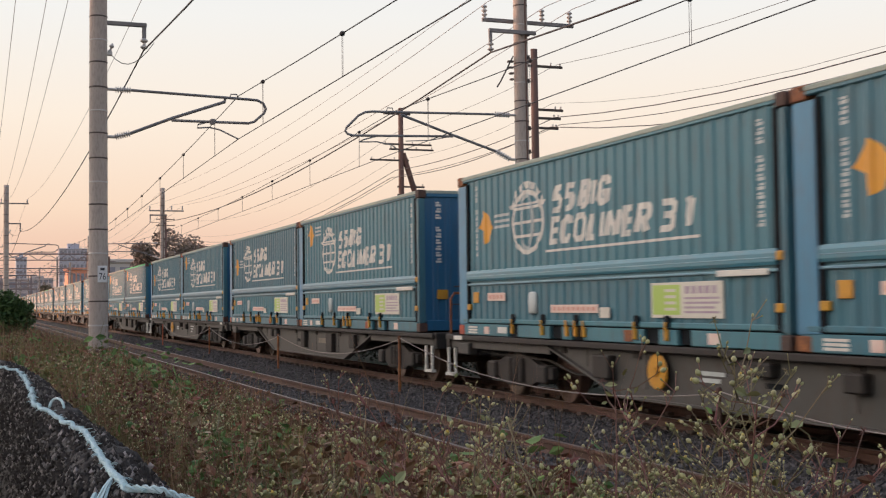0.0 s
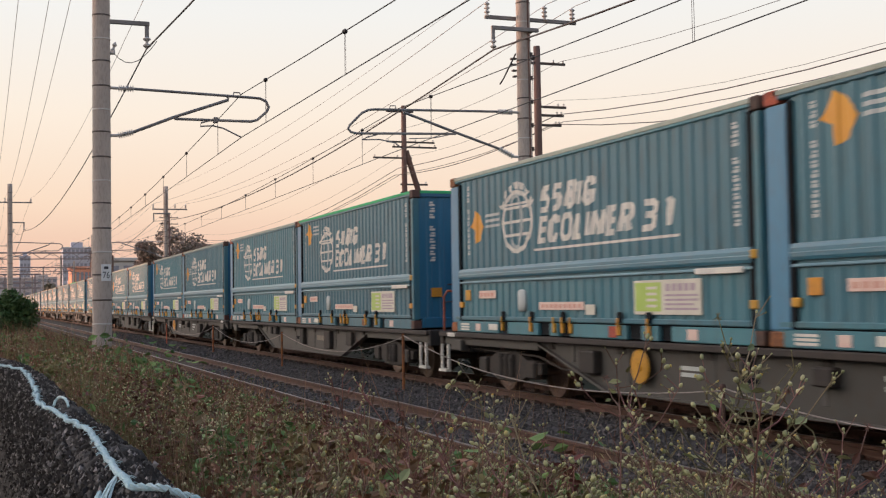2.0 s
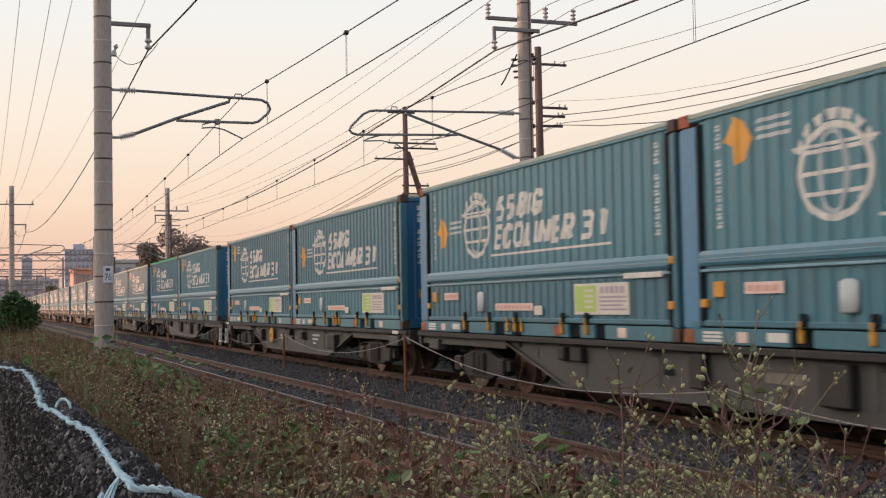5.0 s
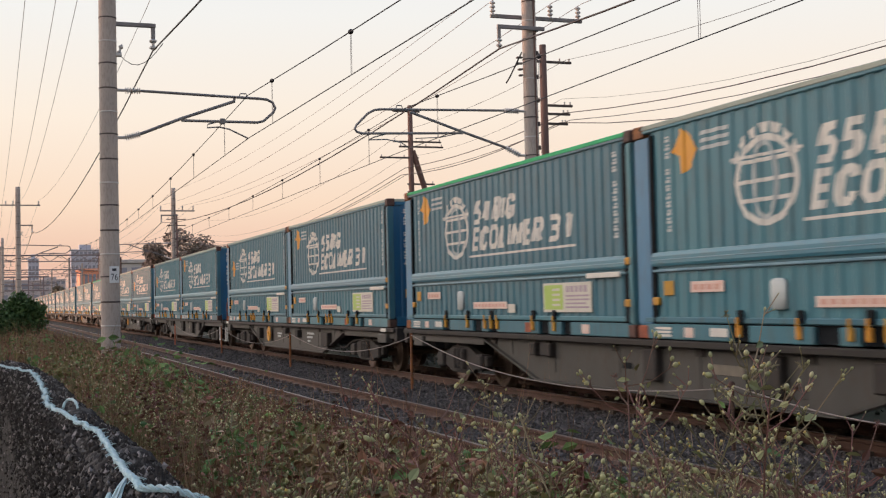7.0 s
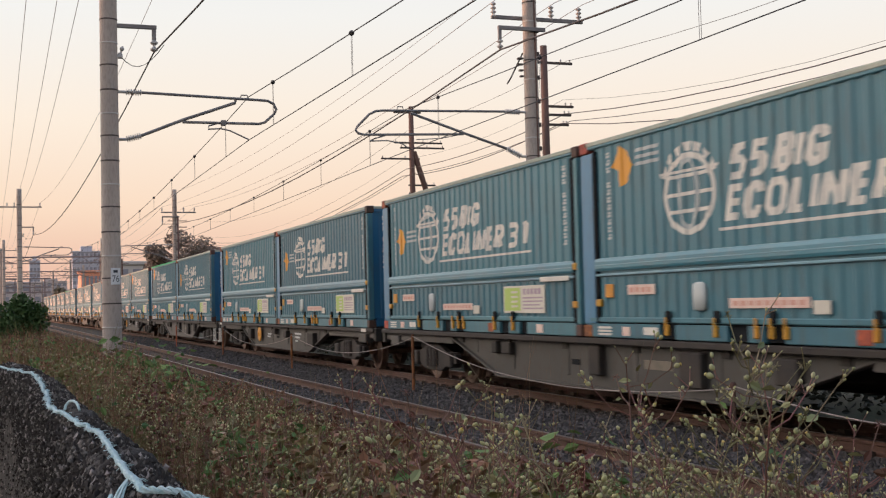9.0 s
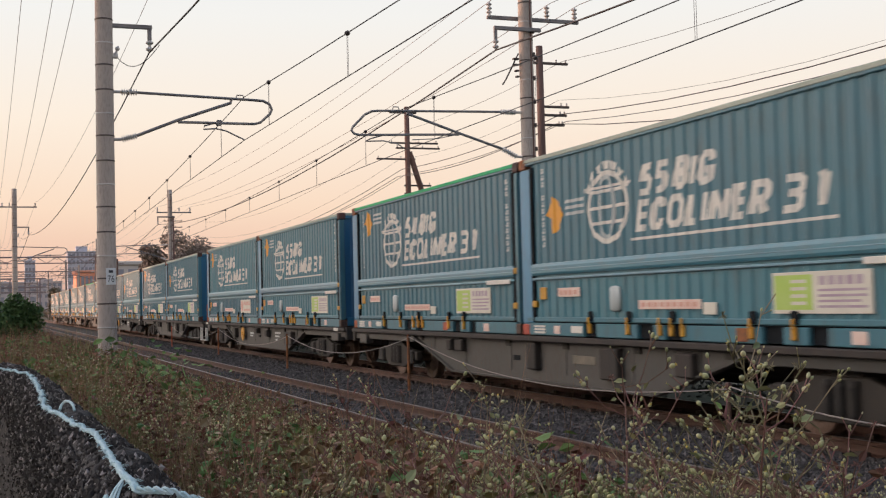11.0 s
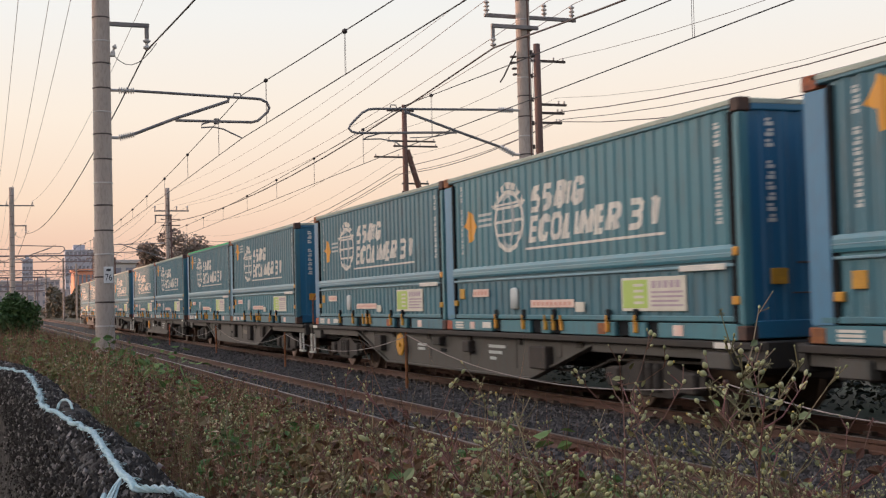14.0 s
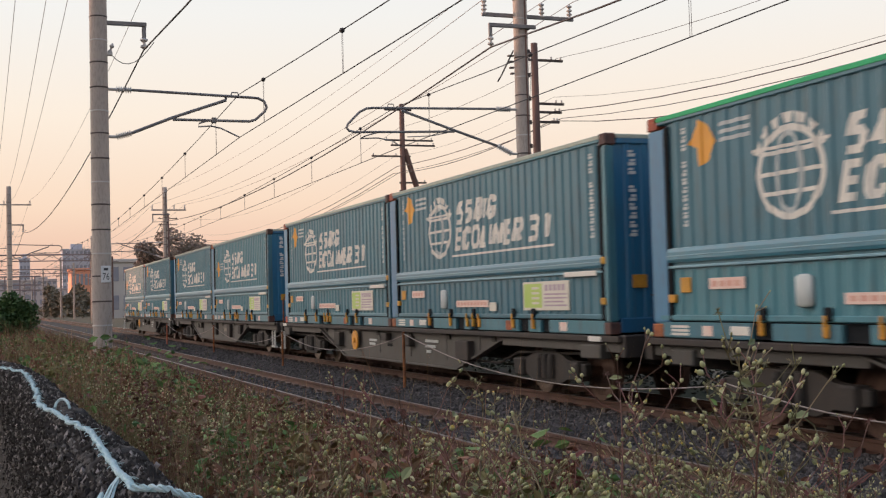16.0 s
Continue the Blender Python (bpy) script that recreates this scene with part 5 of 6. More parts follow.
def undergrowth():
    blades("dry_grass", 60000, -1.9, -11, 0.45, 4.2, 0.30, 0.0017, 0.24, "grass_dry", 1, "tangled dry brown grass and stalks beside the track", 1.25)
    blades("green_weeds", 36000, -1.9, -11, 0.45, 4.2, 0.30, 0.0022, 0.28, "grass_green", 2, "dull green weeds and grass beside the track", 1.25)
    blades("dry_grass", 62000, -10, -48, -1.4, 4.2, 0.35, 0.0042, 0.22, "grass_rust", 13, "dry reddish-brown grass beside the track", 1.4)
    blades("green_weeds", 24000, -10, -48, -1.4, 4.2, 0.35, 0.0050, 0.25, "grass_green", 14, "dull green weeds beside the track", 1.4)
    blades("dry_grass", 16000, -45, -170, -6, 4.0, 0.5, 0.014, 0.25, "grass_dry", 3, "brown grass along the far lineside", 1.3)
    blades("green_weeds", 9000, -45, -170, -6, 4.0, 0.4, 0.016, 0.25, "grass_green", 4, "green grass along the far lineside", 1.3)
    blades("dry_grass", 9000, -1.9, 8, 0.45, 4.2, 0.30, 0.0028, 0.24, "grass_dry", 25, "tangled dry brown grass beside the track")
    blades("green_weeds", 7000, -1.9, 8, 0.45, 4.2, 0.30, 0.0035, 0.28, "grass_green", 26, "dull green weeds beside the track")
    blades("straw", 14000, -1.9, -11, 0.45, 4.0, 0.5, 0.0019, 0.3, "straw", 23, "pale bleached straw stalks among the weeds", 1.25)
    blades("straw", 9000, -10, -40, -1.0, 4.0, 0.5, 0.0040, 0.28, "straw", 24, "pale bleached straw stalks among the weeds", 1.4)
    rng = np.random.default_rng(5)
    green = foliage_points(rng, 52000, -1.9, -11, 0.45, 4.1, 1.25, side=1)
    dry = foliage_points(rng, 36000, -1.9, -11, 0.45, 4.1, 1.25, side=-1)
    leaves("weed_leaves", green[:16000], 0.0095, "grass_green", 6, "small green weed leaves beside the track")
    leaves("weed_leaves", green[16000:18000], 0.019, "leaf", 8, "fresh green weed leaves")
    leaves("weed_leaves", dry[:14000], 0.010, "grass_dry", 7, "small withered brown weed leaves")
    leaves("weed_leaves", dry[14000:16500], 0.015, "leaf_red", 9, "reddened weed leaves")
    green = foliage_points(rng, 30000, -10, -48, -1.4, 4.1, 1.4, side=1)
    dry = foliage_points(rng, 22000, -10, -48, -1.4, 4.1, 1.4, side=-1)
    leaves("weed_leaves", green[:11000], 0.022, "grass_green", 15, "green weed leaves beside the track")
    leaves("weed_leaves", green[11000:12600], 0.036, "leaf", 17, "fresh green weed leaves beside the track")
    leaves("weed_leaves", dry[:9000], 0.022, "grass_rust", 16, "withered brown weed leaves beside the track")
    seeds("seed_heads", foliage_points(rng, 9500, -2.0, -9, 0.6, 3.6, 1.2, 1.06, 0.25, 1), 0.0042, "bud", 18, "tiny pale green seed heads among the weeds")
    seeds("seed_heads", foliage_points(rng, 3600, -7, -26, 0.3, 3.8, 1.2, 1.04, 0.25, -1), 0.0060, "seed_tan", 19, "tiny tan seed heads among the weeds")
    # verge on the other side of the line, its colour darkened for under-wagon shade
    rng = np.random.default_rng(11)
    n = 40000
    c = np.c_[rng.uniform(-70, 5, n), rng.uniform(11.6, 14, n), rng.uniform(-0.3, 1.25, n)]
    leaves("verge_leaves", c, 0.06, "verge", 12, "undergrowth beyond the far track, darkened for the shade under the wagons")
    # climbing clump of broad leaves
    for cx, cy, cz, rx, n, s in ((-15.5, 1.55, 0.74, 0.8, 330, 0.042), (-12.5, 1.25, 0.95, 0.5, 110, 0.042), (-10.5, 1.45, 0.80, 0.45, 120, 0.036), (-8.2, 1.15, 0.86, 0.5, 60, 0.03), (-5.6, 1.08, 0.88, 0.10, 8, 0.034), (-4.1, 1.52, 0.84, 0.13, 10, 0.036), (-3.6, 2.1, 0.84, 0.2, 14, 0.028), (-3.3, 1.12, 0.94, 0.22, 26, 0.026), (-3.6, 1.45, 0.90, 0.25, 26, 0.026), (-2.8, 1.5, 0.98, 0.25, 22, 0.024)):
        c = np.c_[rng.normal(cx, rx, n), rng.normal(cy, 0.35 * rx + 0.1, n), cz + rng.normal(0, 0.13, n)]
        leaves("vine_leaves", c, s, "leaf", int(n), "broad fresh green vine leaves over the weeds")


def bud_plant(seed, h, nb, red):
    """An upright weed: a crooked stem, forking twigs, clusters of pale buds, withered stars and narrow leaves."""
    rng = random.Random(seed)
    p = thing("budding_weed", "thin branching weed with pale green buds", "weed", "budding weeds")
    sb, bb, tb, lc = bmesh.new(), bmesh.new(), bmesh.new(), []
    bend = Vector((rng.uniform(-0.3, 0.3), rng.uniform(-0.3, 0.3), 0))
    main = [Vector((0, 0, -0.05)) + bend * (u * u) * h + Vector((0.02 * math.sin(7 * u + seed), 0.02 * math.cos(6 * u + 2 * seed), u * h)) for u in (i / 7 for i in range(8))]
    tube(sb, main, 0.0042 if red else 0.0034, 5, True, 0.0016)

    def bud(at, d, s):
        m = Matrix.Translation(at) @ Vector(d).to_track_quat("Z", "Y").to_matrix().to_4x4()
        fat = rng.uniform(0.85, 1.3)
        lathe(bb, [(0.0018 * s, -0.001), (0.0046 * s * fat, 0.003 * s), (0.0052 * s * fat, 0.007 * s), (0.0038 * s * fat, 0.011 * s), (0.0024 * s, 0.0135 * s)], 7, m)
        if rng.random() < 0.25:
            lathe(tb, [(0.0026 * s, 0.0125 * s), (0.0042 * s, 0.0165 * s), (0.001 * s, 0.0175 * s)], 6, m)

    def star(at):
        for _ in range(14):
            d = Vector((rng.gauss(0, 1), rng.gauss(0, 1), rng.gauss(0.2, 0.8))).normalized()
            tube(sb, [at, at + d * rng.uniform(0.007, 0.014)], 0.0007, 3)

    for i in range(nb):
        u = 1 - 0.5 * rng.random() ** 1.4 if i else 1.0
        k = min(6, int(u * 7))
        a = main[k].lerp(main[k + 1], u * 7 - k)
        ang = rng.uniform(0, 6.283)
        reach = rng.uniform(0.05, 0.17) * (1.35 - 0.6 * u)
        d = Vector((math.cos(ang), math.sin(ang), rng.uniform(0.35, 1.2)))
        b = a + d * reach
        mid = a.lerp(b, 0.5) + Vector((0, 0, -0.014))
        tube(sb, [a, mid, b], 0.0018, 4, True, 0.0011)
        lc += [tuple(mid + Vector((rng.uniform(-0.02, 0.02), rng.uniform(-0.02, 0.02), rng.uniform(-0.01, 0.02)))) for _ in range(1)]
        if rng.random() < 0.14:
            star(b)
            continue
        big = 0.55 + 0.55 * rng.random() ** 1.6
        bud(b, d, big)
        for _ in range(rng.randint(2, 6)):
            ang += rng.uniform(-1.4, 1.4)
            e = mid.lerp(b, rng.uniform(0.5, 1.0))
            d2 = Vector((math.cos(ang), math.sin(ang), rng.uniform(0.4, 1.6)))
            f = e + d2 * rng.uniform(0.012, 0.040)
            tube(sb, [e, f], 0.0011, 4)
            bud(f, d2, big * rng.uniform(0.5, 0.95))
    for i in range(13):
        u = rng.uniform(0.15, 0.9)
        k = min(6, int(u * 7))
        lc.append(tuple(main[k] + Vector((rng.uniform(-0.05, 0.05), rng.uniform(-0.05, 0.05), rng.uniform(-0.03, 0.03)))))
    part("stem", sb, "stem_red" if red else "stem", p)
    tagged(part("bud_cluster", bb, "bud", p, "pale green seed buds", True), kind="stuff")
    if tb.verts:
        tagged(part("petal_cluster", tb, "bud_tip", p, "yellow petal tips"), kind="stuff")
    tagged(leaves("leaf_tuft", lc, 0.0125, "leaf_grey" if seed % 4 else "leaf_red", seed, "", parent=p), kind="stuff")
    return p


def plants():
    rng = random.Random(21)
    tall = [0.78 + 0.06 * i for i in range(8)]
    base = [bud_plant(100 + i, tall[i], 9 + i, i % 3 == 0) for i in range(8)]
    used_here = set()

    def plant(bearing, d, z_top):
        i = rng.randrange(8)
        b = radians(bearing)
        m = pose(-d * math.cos(b), d * math.sin(b), z_top - tall[i], rng.uniform(-6, 6), rng.uniform(-6, 6), rng.uniform(0, 360))
        if i in used_here:
            copy_thing(base[i], m)
        else:
            base[i].matrix_basis = m
            used_here.add(i)

    # the tallest ones, then the crowd, which is thickest where the bank is lowest
    for bearing, d, z in ((37.9, 2.6, 1.47), (35.4, 2.7, 1.40), (36.6, 2.5, 1.36), (30.0, 2.9, 1.36), (27.2, 2.6, 1.40), (33.0, 2.8, 1.34), (21.9, 3.2, 1.30), (20.6, 2.9, 1.27), (17.1, 4.2, 1.26), (12.4, 4.6, 1.16), (24.8, 2.7, 1.32), (39.2, 2.9, 1.28)):
        plant(bearing, d, z)
    for n in range(170):
        bearing = rng.uniform(11.5, 25) if n % 2 else rng.uniform(23, 41.5)
        d = 2.4 + 3.6 * rng.random() ** 1.2
        y = d * math.sin(radians(bearing))
        if y < 0.55:
            continue
        slope = 0.176 - 0.085 * rng.random() ** 2.4 + (0.012 if bearing < 23 else 0)
        plant(bearing, d, 1.545 - d * slope)


def leafy_weed(seed, h, n, mat, label):
    """A bushy lineside weed: several stems set with small leaves."""
    rng = random.Random(seed)
    p = thing("leafy_weed", label, "weed", "leafy weeds")
    sb, lc = bmesh.new(), []
    for s in range(5):
        a = rng.uniform(0, 6.283)
        out = Vector((math.cos(a), math.sin(a), 0)) * rng.uniform(0.05, 0.24)
        pts = [out * (u ** 1.4) + Vector((0.015 * math.sin(7 * u + s), 0.015 * math.cos(6 * u + s), u * h * rng.uniform(0.93, 1.0))) for u in (i / 6 for i in range(7))]
        tube(sb, pts, 0.004, 4, True, 0.0015)
        for _ in range(n):
            u = rng.uniform(0.25, 1.0)
            k = min(5, int(u * 6))
            r = 0.07 * (1.15 - u)+ 0.012
            q = pts[k].lerp(pts[k + 1], u * 6 - k) + Vector((rng.uniform(-r, r), rng.uniform(-r, r), rng.uniform(-0.02, 0.02)))
            lc.append(tuple(q))
    part("stem", sb, "stem_red" if seed % 2 else "stem", p)
    tagged(leaves("leaf_tuft", lc, 0.019, mat, seed, "", parent=p), kind="stuff")
    return p


def weeds():
    rng = random.Random(61)
    kinds = [leafy_weed(200, 0.8, 60, "leaf", "bushy fresh green weed with small leaves"), leafy_weed(201, 0.95, 55, "grass_rust", "withered reddish-brown bushy weed"),
             leafy_weed(202, 0.9, 60, "grass_green", "bushy olive-green weed with narrow leaves"), leafy_weed(203, 1.05, 45, "grass_dry", "tall dry brown bushy weed"), leafy_weed(205, 0.85, 50, "leaf_red", "bushy weed with dark red leaves")]
    tall = [0.8, 0.95, 0.9, 1.05, 0.85]
    seen = set()
    for n in range(215):
        x = -2.6 - 19 * rng.random() ** 1.5
        y = rng.uniform(0.55, 3.5) if x > -8 else rng.uniform(-0.4, 3.4)
        i = rng.choice((0, 1, 1, 2, 2, 3, 3, 4))
        if n > 150:                           # more of them low on the bank
            i = rng.choice((0, 2, 2, 3, 3, 4))
            x, y = rng.uniform(-2.9, -6.2), rng.uniform(0.9, 3.4)
        m = pose(x, y, float(crest(x, y)) + rng.uniform(-0.05, 0.16) - tall[i], rng.uniform(-8, 8), rng.uniform(-8, 8), rng.uniform(0, 360))
        if i in seen:
            copy_thing(kinds[i], m)
        else:
            kinds[i].matrix_basis = m
            seen.add(i)


def dried_stalk():
    """A withered stalk hung with curled pale leaves."""
    p = thing("dried_stalk", "withered pale tan stalk with curled leaves", "weed", at=pose(-5.45, 0.92, 0.25))
    part("stem", tube(bmesh.new(), [(0, 0, 0), (0.01, 0.02, 0.4), (-0.01, 0.01, 0.80)], 0.005, 5, True, 0.002), "straw", p)
    rng = np.random.default_rng(55)
    z = rng.uniform(0.45, 0.80, 34)
    leaves("withered_leaves", np.c_[rng.normal(0, 0.022, 34), rng.normal(0, 0.022, 34), z], 0.026, "withered", 56, "", parent=p)


def clump_points(rng, cx, cy, cz, r, n, flat=1.0):
    v = rng.normal(size=(n, 3))
    v /= np.linalg.norm(v, axis=1)[:, None]
    v *= (rng.random((n, 1)) ** 0.45) * r
    v[:, 2] *= flat
    return v + np.array([cx, cy, cz])


def bush():
    rng = np.random.default_rng(31)
    b = thing("bush", "rounded dark green lineside bush", "bush", at=pose(-34, 0.62, 0.42) @ Matrix.Diagonal((0.72, 0.72, 0.85, 1)))
    pts = np.concatenate([clump_points(rng, *c, n, 0.8) for c, n in (((0, 0, 1.1, 0.8), 1400), ((0.4, -0.7, 0.9, 0.7), 1000), ((-0.2, 0.55, 0.95, 0.6), 900), ((0.3, 0.15, 1.55, 0.45), 500), ((0, -0.9, 1.3, 0.45), 400), ((0.2, 0.75, 1.35, 0.35), 300))])
    leaves("leaf_crown", pts, 0.07, "bush", 32, "", parent=b)
    bm = bmesh.new()
    for i in range(9):
        tube(bm, [(0, 0, -0.1), (0.1 * math.sin(i), 0.25 * math.cos(i * 2.0), 0.6), (0.3 * math.sin(i * 1.7), 0.6 * math.cos(i * 2.0), 1.2)], 0.03, 5, True, 0.01)
    part("branch_bundle", bm, "bark", b)


def tree(x, y, h, r, seed, label):
    rng = np.random.default_rng(seed)
    t = thing("tree", label, "tree", "distant trees", at=pose(x, y, -0.3))
    bm = bmesh.new()
    tube(bm, [(0, 0, -0.3), (0.1, 0, h * 0.3), (0, 0.2, h * 0.75)], 0.045 * h, 8, True, 0.015 * h)
    for i in range(8):
        a = rng.uniform(0, 6.28)
        tube(bm, [(0, 0.1, h * (0.25 + 0.05 * i)), (0.5 * r * math.cos(a), 0.5 * r * math.sin(a), h * (0.45 + 0.05 * i)), (0.8 * r * math.cos(a), 0.8 * r * math.sin(a), h * (0.55 + 0.05 * i))], 0.018 * h, 5, True, 0.004 * h)
    part("trunk", bm, "bark", t)
    pts = []
    for i in range(22):
        a, q = rng.uniform(0, 6.28), r * math.sqrt(rng.random()) * 0.85
        zz = h * (0.45 + 0.5 * rng.random() * (1 - 0.55 * (q / r) ** 2))
        pts.append(clump_points(rng, q * math.cos(a), q * math.sin(a), zz, r * rng.uniform(0.22, 0.40), 620, 0.75))
    leaves("crown", np.concatenate(pts), 0.019 * h, "crown", seed + 1, "", parent=t)


undergrowth()
plants()
weeds()
dried_stalk()
bush()
tree(-158, 23.2, 11.4, 6.2, 41, "broad tree paled by painted haze against the evening sky")
tree(-166, 27.8, 10.4, 5.0, 43, "broad tree paled by painted haze against the evening sky")
tree(-178, 33.5, 10.2, 5.0, 45, "low tree paled by painted haze against the evening sky")
tree(-180, 37.5, 9.6, 4.2, 47, "low tree paled by painted haze against the evening sky")


# ---- old wall with a rope along it ----
M["wall_stone"] = material("dark_lichened_concrete", (0.034, 0.029, 0.027), (0.017, 0.014, 0.013), 0.97, 0, 13, 34, 0.6, (0.20, 0.18, 0.165), 0.8, 0, (1, 1, 0.6), dirt_from=0.585)
M["grain_pale"] = material("pale_lichened_grain", (0.26, 0.235, 0.22), (0.10, 0.09, 0.085), 0.95, 0, 20, 80, 0.2, None, 0, 0.5, island=True)
M["rope_aqua"] = material("frayed_aqua_rope", (0.36, 0.52, 0.54), (0.52, 0.63, 0.65), 0.8, 0, 30, 140, 0.2, (0.2, 0.3, 0.3), 0.4)


def wall_sides(x):
    """The wall's two faces, which bend away at its far end."""
    return (np.interp(-x, [-3.0, 5.4, 6.3, 7.2, 8.3, 8.7], [0.17, 0.17, 0.165, 0.13, 0.03, -0.02]),
            np.interp(-x, [-3.0, 2.44, 2.7, 3.16, 3.52, 3.95, 4.9, 6.0, 8.0, 8.7], [0.385, 0.392, 0.397, 0.400, 0.388, 0.362, 0.340, 0.343, 0.285, 0.18]))


def build_wall():
    prof = [(0.17, -0.3), (0.168, 0.3), (0.166, 0.6), (0.165, 0.8), (0.166, 0.9), (0.168, 0.98), (0.171, 1.05), (0.176, 1.10), (0.184, 1.14), (0.195, 1.17), (0.212, 1.19), (0.235, 1.20), (0.26, 1.205), (0.285, 1.205), (0.308, 1.198), (0.328, 1.185), (0.345, 1.165), (0.358, 1.135), (0.367, 1.09), (0.372, 1.0), (0.375, -0.3)]
    n = len(prof)
    verts, faces = [], []
    steps = 560
    for i in range(steps + 1):
        x = 3.0 - 11.6 * i / steps
        end = max(0.0, (i - steps + 14) / 14)
        for y, z in prof:
            k = 0.5 * noise.noise(Vector((x * 3, y * 6, z * 3))) + 0.5 * noise.noise(Vector((x * 9, y * 14, z * 9))) + (0.45 * noise.noise(Vector((x * 28, y * 34, z * 24))) if z > 1.04 else 0)
            left, right = wall_sides(x)
            yy = left + (y - 0.17) / 0.205 * (right - left)
            verts.append((x, yy + 0.016 * k * (1 if z > 0 else 0), z + (0.026 * k if z > 1.0 else 0) - 0.05 * end * (z > 1.0)))
    for i in range(steps):
        for j in range(n - 1):
            a = i * n + j
            faces.append((a, a + 1, a + n + 1, a + n))
    faces.append(tuple(range(n)))
    faces.append(tuple(steps * n + j for j in range(n))[::-1])
    ob = mesh_arrays("wall_front", verts, faces, "wall_stone")
    tagged(ob, "low dark lichen-spotted concrete wall beside the weeds", "wall", kind="structure")


def wall_grains(count, size, mat, seed, label, tall=1.0):
    """Coarse aggregate standing proud of the worn wall."""
    rng = np.random.default_rng(seed)
    x = -1.9 - 6.7 * rng.random(count) ** 1.3
    left, right = wall_sides(x)
    py = np.array([0.168, 0.166, 0.165, 0.168, 0.176, 0.195, 0.235, 0.285, 0.328, 0.358, 0.372])
    pz = np.array([0.15, 0.75, 0.9, 1.03, 1.10, 1.17, 1.20, 1.205, 1.185, 1.135, 1.0])
    u = rng.random(count) * (len(py) - 1)
    i = np.arange(len(py))
    y, z = np.interp(u, i, py), np.interp(u, i, pz)
    y = left + (y - 0.17) / 0.205 * (right - left)
    o = np.array([[1, 0, 0], [-1, 0, 0], [0, 1, 0], [0, -1, 0], [0, 0, 1], [0, 0, -1]], float) * np.array([1, 1, tall])
    f = np.array([[0, 2, 4], [2, 1, 4], [1, 3, 4], [3, 0, 4], [2, 0, 5], [1, 2, 5], [3, 1, 5], [0, 3, 5]])
    c = np.c_[x, y, z] + rng.normal(0, 0.005, (count, 3))
    v = c[:, None] + (o[None] + rng.normal(0, 0.22, (count, 6, 3))) * (size * rng.uniform(0.4, 1.5, (count, 1, 1)))
    ob = mesh_arrays("wall_aggregate", v.reshape(-1, 3).tolist(), (f[None] + 6 * np.arange(count)[:, None, None]).reshape(-1, 3).tolist(), mat)
    tagged(ob, label, "aggregate", kind="stuff")


def build_rope():
    r = thing("rope", "frayed pale aqua rope lying along the wall top", "rope")
    way = [(-8.4, -0.02, 1.21), (-7.84, 0.052, 1.215), (-7.39, 0.125, 1.215), (-6.83, 0.208, 1.215), (-5.80, 0.210, 1.215), (-4.88, 0.197, 1.215), (-4.53, 0.184, 1.21), (-4.10, 0.213, 1.215), (-3.73, 0.236, 1.215), (-3.37, 0.263, 1.22), (-2.92, 0.256, 1.22), (-2.49, 0.248, 1.22), (-2.34, 0.252, 1.22), (-2.26, 0.251, 1.22), (-2.22, 0.30, 1.22), (-2.19, 0.38, 1.19)]
    rng = random.Random(3)

    def along(d):
        for a, b in zip(way, way[1:]):
            a, b = Vector(a), Vector(b)
            if d <= (b - a).length:
                p = a.lerp(b, d / (b - a).length)
                break
            d -= (b - a).length
        else:
            p = Vector(way[-1])
        far = min(1.0, max(0.0, (-p.x - 3.4) / 1.2))
        wob = noise.noise(Vector((p.x * 9, 4.0, 0)))
        return p + Vector((0, 0.010 * wob + 0.016 * far * noise.noise(Vector((p.x * 5, 8.0, 0))), 0.004 * wob - 0.018 * far * max(0.0, noise.noise(Vector((p.x * 6, 1.0, 0))))))

    length = sum((Vector(b) - Vector(a)).length for a, b in zip(way, way[1:]))
    n = int(length / 0.007)
    for s in (0, 1, 2):
        pts = []
        for k in range(n):
            p = along(length * k / n)
            a = k * 0.007 * 2 * math.pi / 0.055 + s * 2.094
            thick = 1.0 + 0.35 * noise.noise(Vector((p.x * 14, s * 5.0, 2)))
            pts.append(p + Vector((0, 0.0042 * thick * math.cos(a), 0.0042 * thick * math.sin(a) + 0.001)))
        part("strand", tube(bmesh.new(), pts, 0.0021, 5, True, 0.0038), "rope_aqua", r)
    bm = bmesh.new()
    for i in range(900):
        p = along(length * rng.random() ** 0.8)
        d = Vector((rng.uniform(-1, 1), rng.uniform(-1, 1), rng.uniform(-0.1, 0.7))) * rng.uniform(0.006, 0.024)
        tube(bm, [p, p + d * 0.6, p + d + Vector((0, 0, -0.006))], 0.0010, 3)
    tagged(part("fraying", bm, "rope_aqua", r), kind="stuff")
    bm = bmesh.new()
    tube(bm, [(-4.19, 0.22, 1.222), (-4.21, 0.226, 1.236), (-4.21, 0.235, 1.246), (-4.18, 0.246, 1.25), (-4.15, 0.254, 1.246), (-4.13, 0.259, 1.236), (-4.12, 0.262, 1.222)], 0.0045, 6)
    part("loop", bm, "rope_aqua", r)
    for pts in ([(-2.36, 0.205, 1.20), (-2.30, 0.19, 1.185), (-2.24, 0.175, 1.15)], [(-2.45, 0.245, 1.215), (-2.36, 0.225, 1.21), (-2.26, 0.205, 1.20), (-2.18, 0.195, 1.185)]):
        bm = bmesh.new()
        for k in range(5):
            o = Vector((0, 0.004 * math.cos(k * 1.3), 0.003 * math.sin(k * 1.3)))
            tube(bm, [Vector(q) + o * (0.6 + 0.7 * j) for j, q in enumerate(pts)], 0.0020, 4)
        part("loose_end", bm, "rope_aqua", r, "frayed loose rope end")


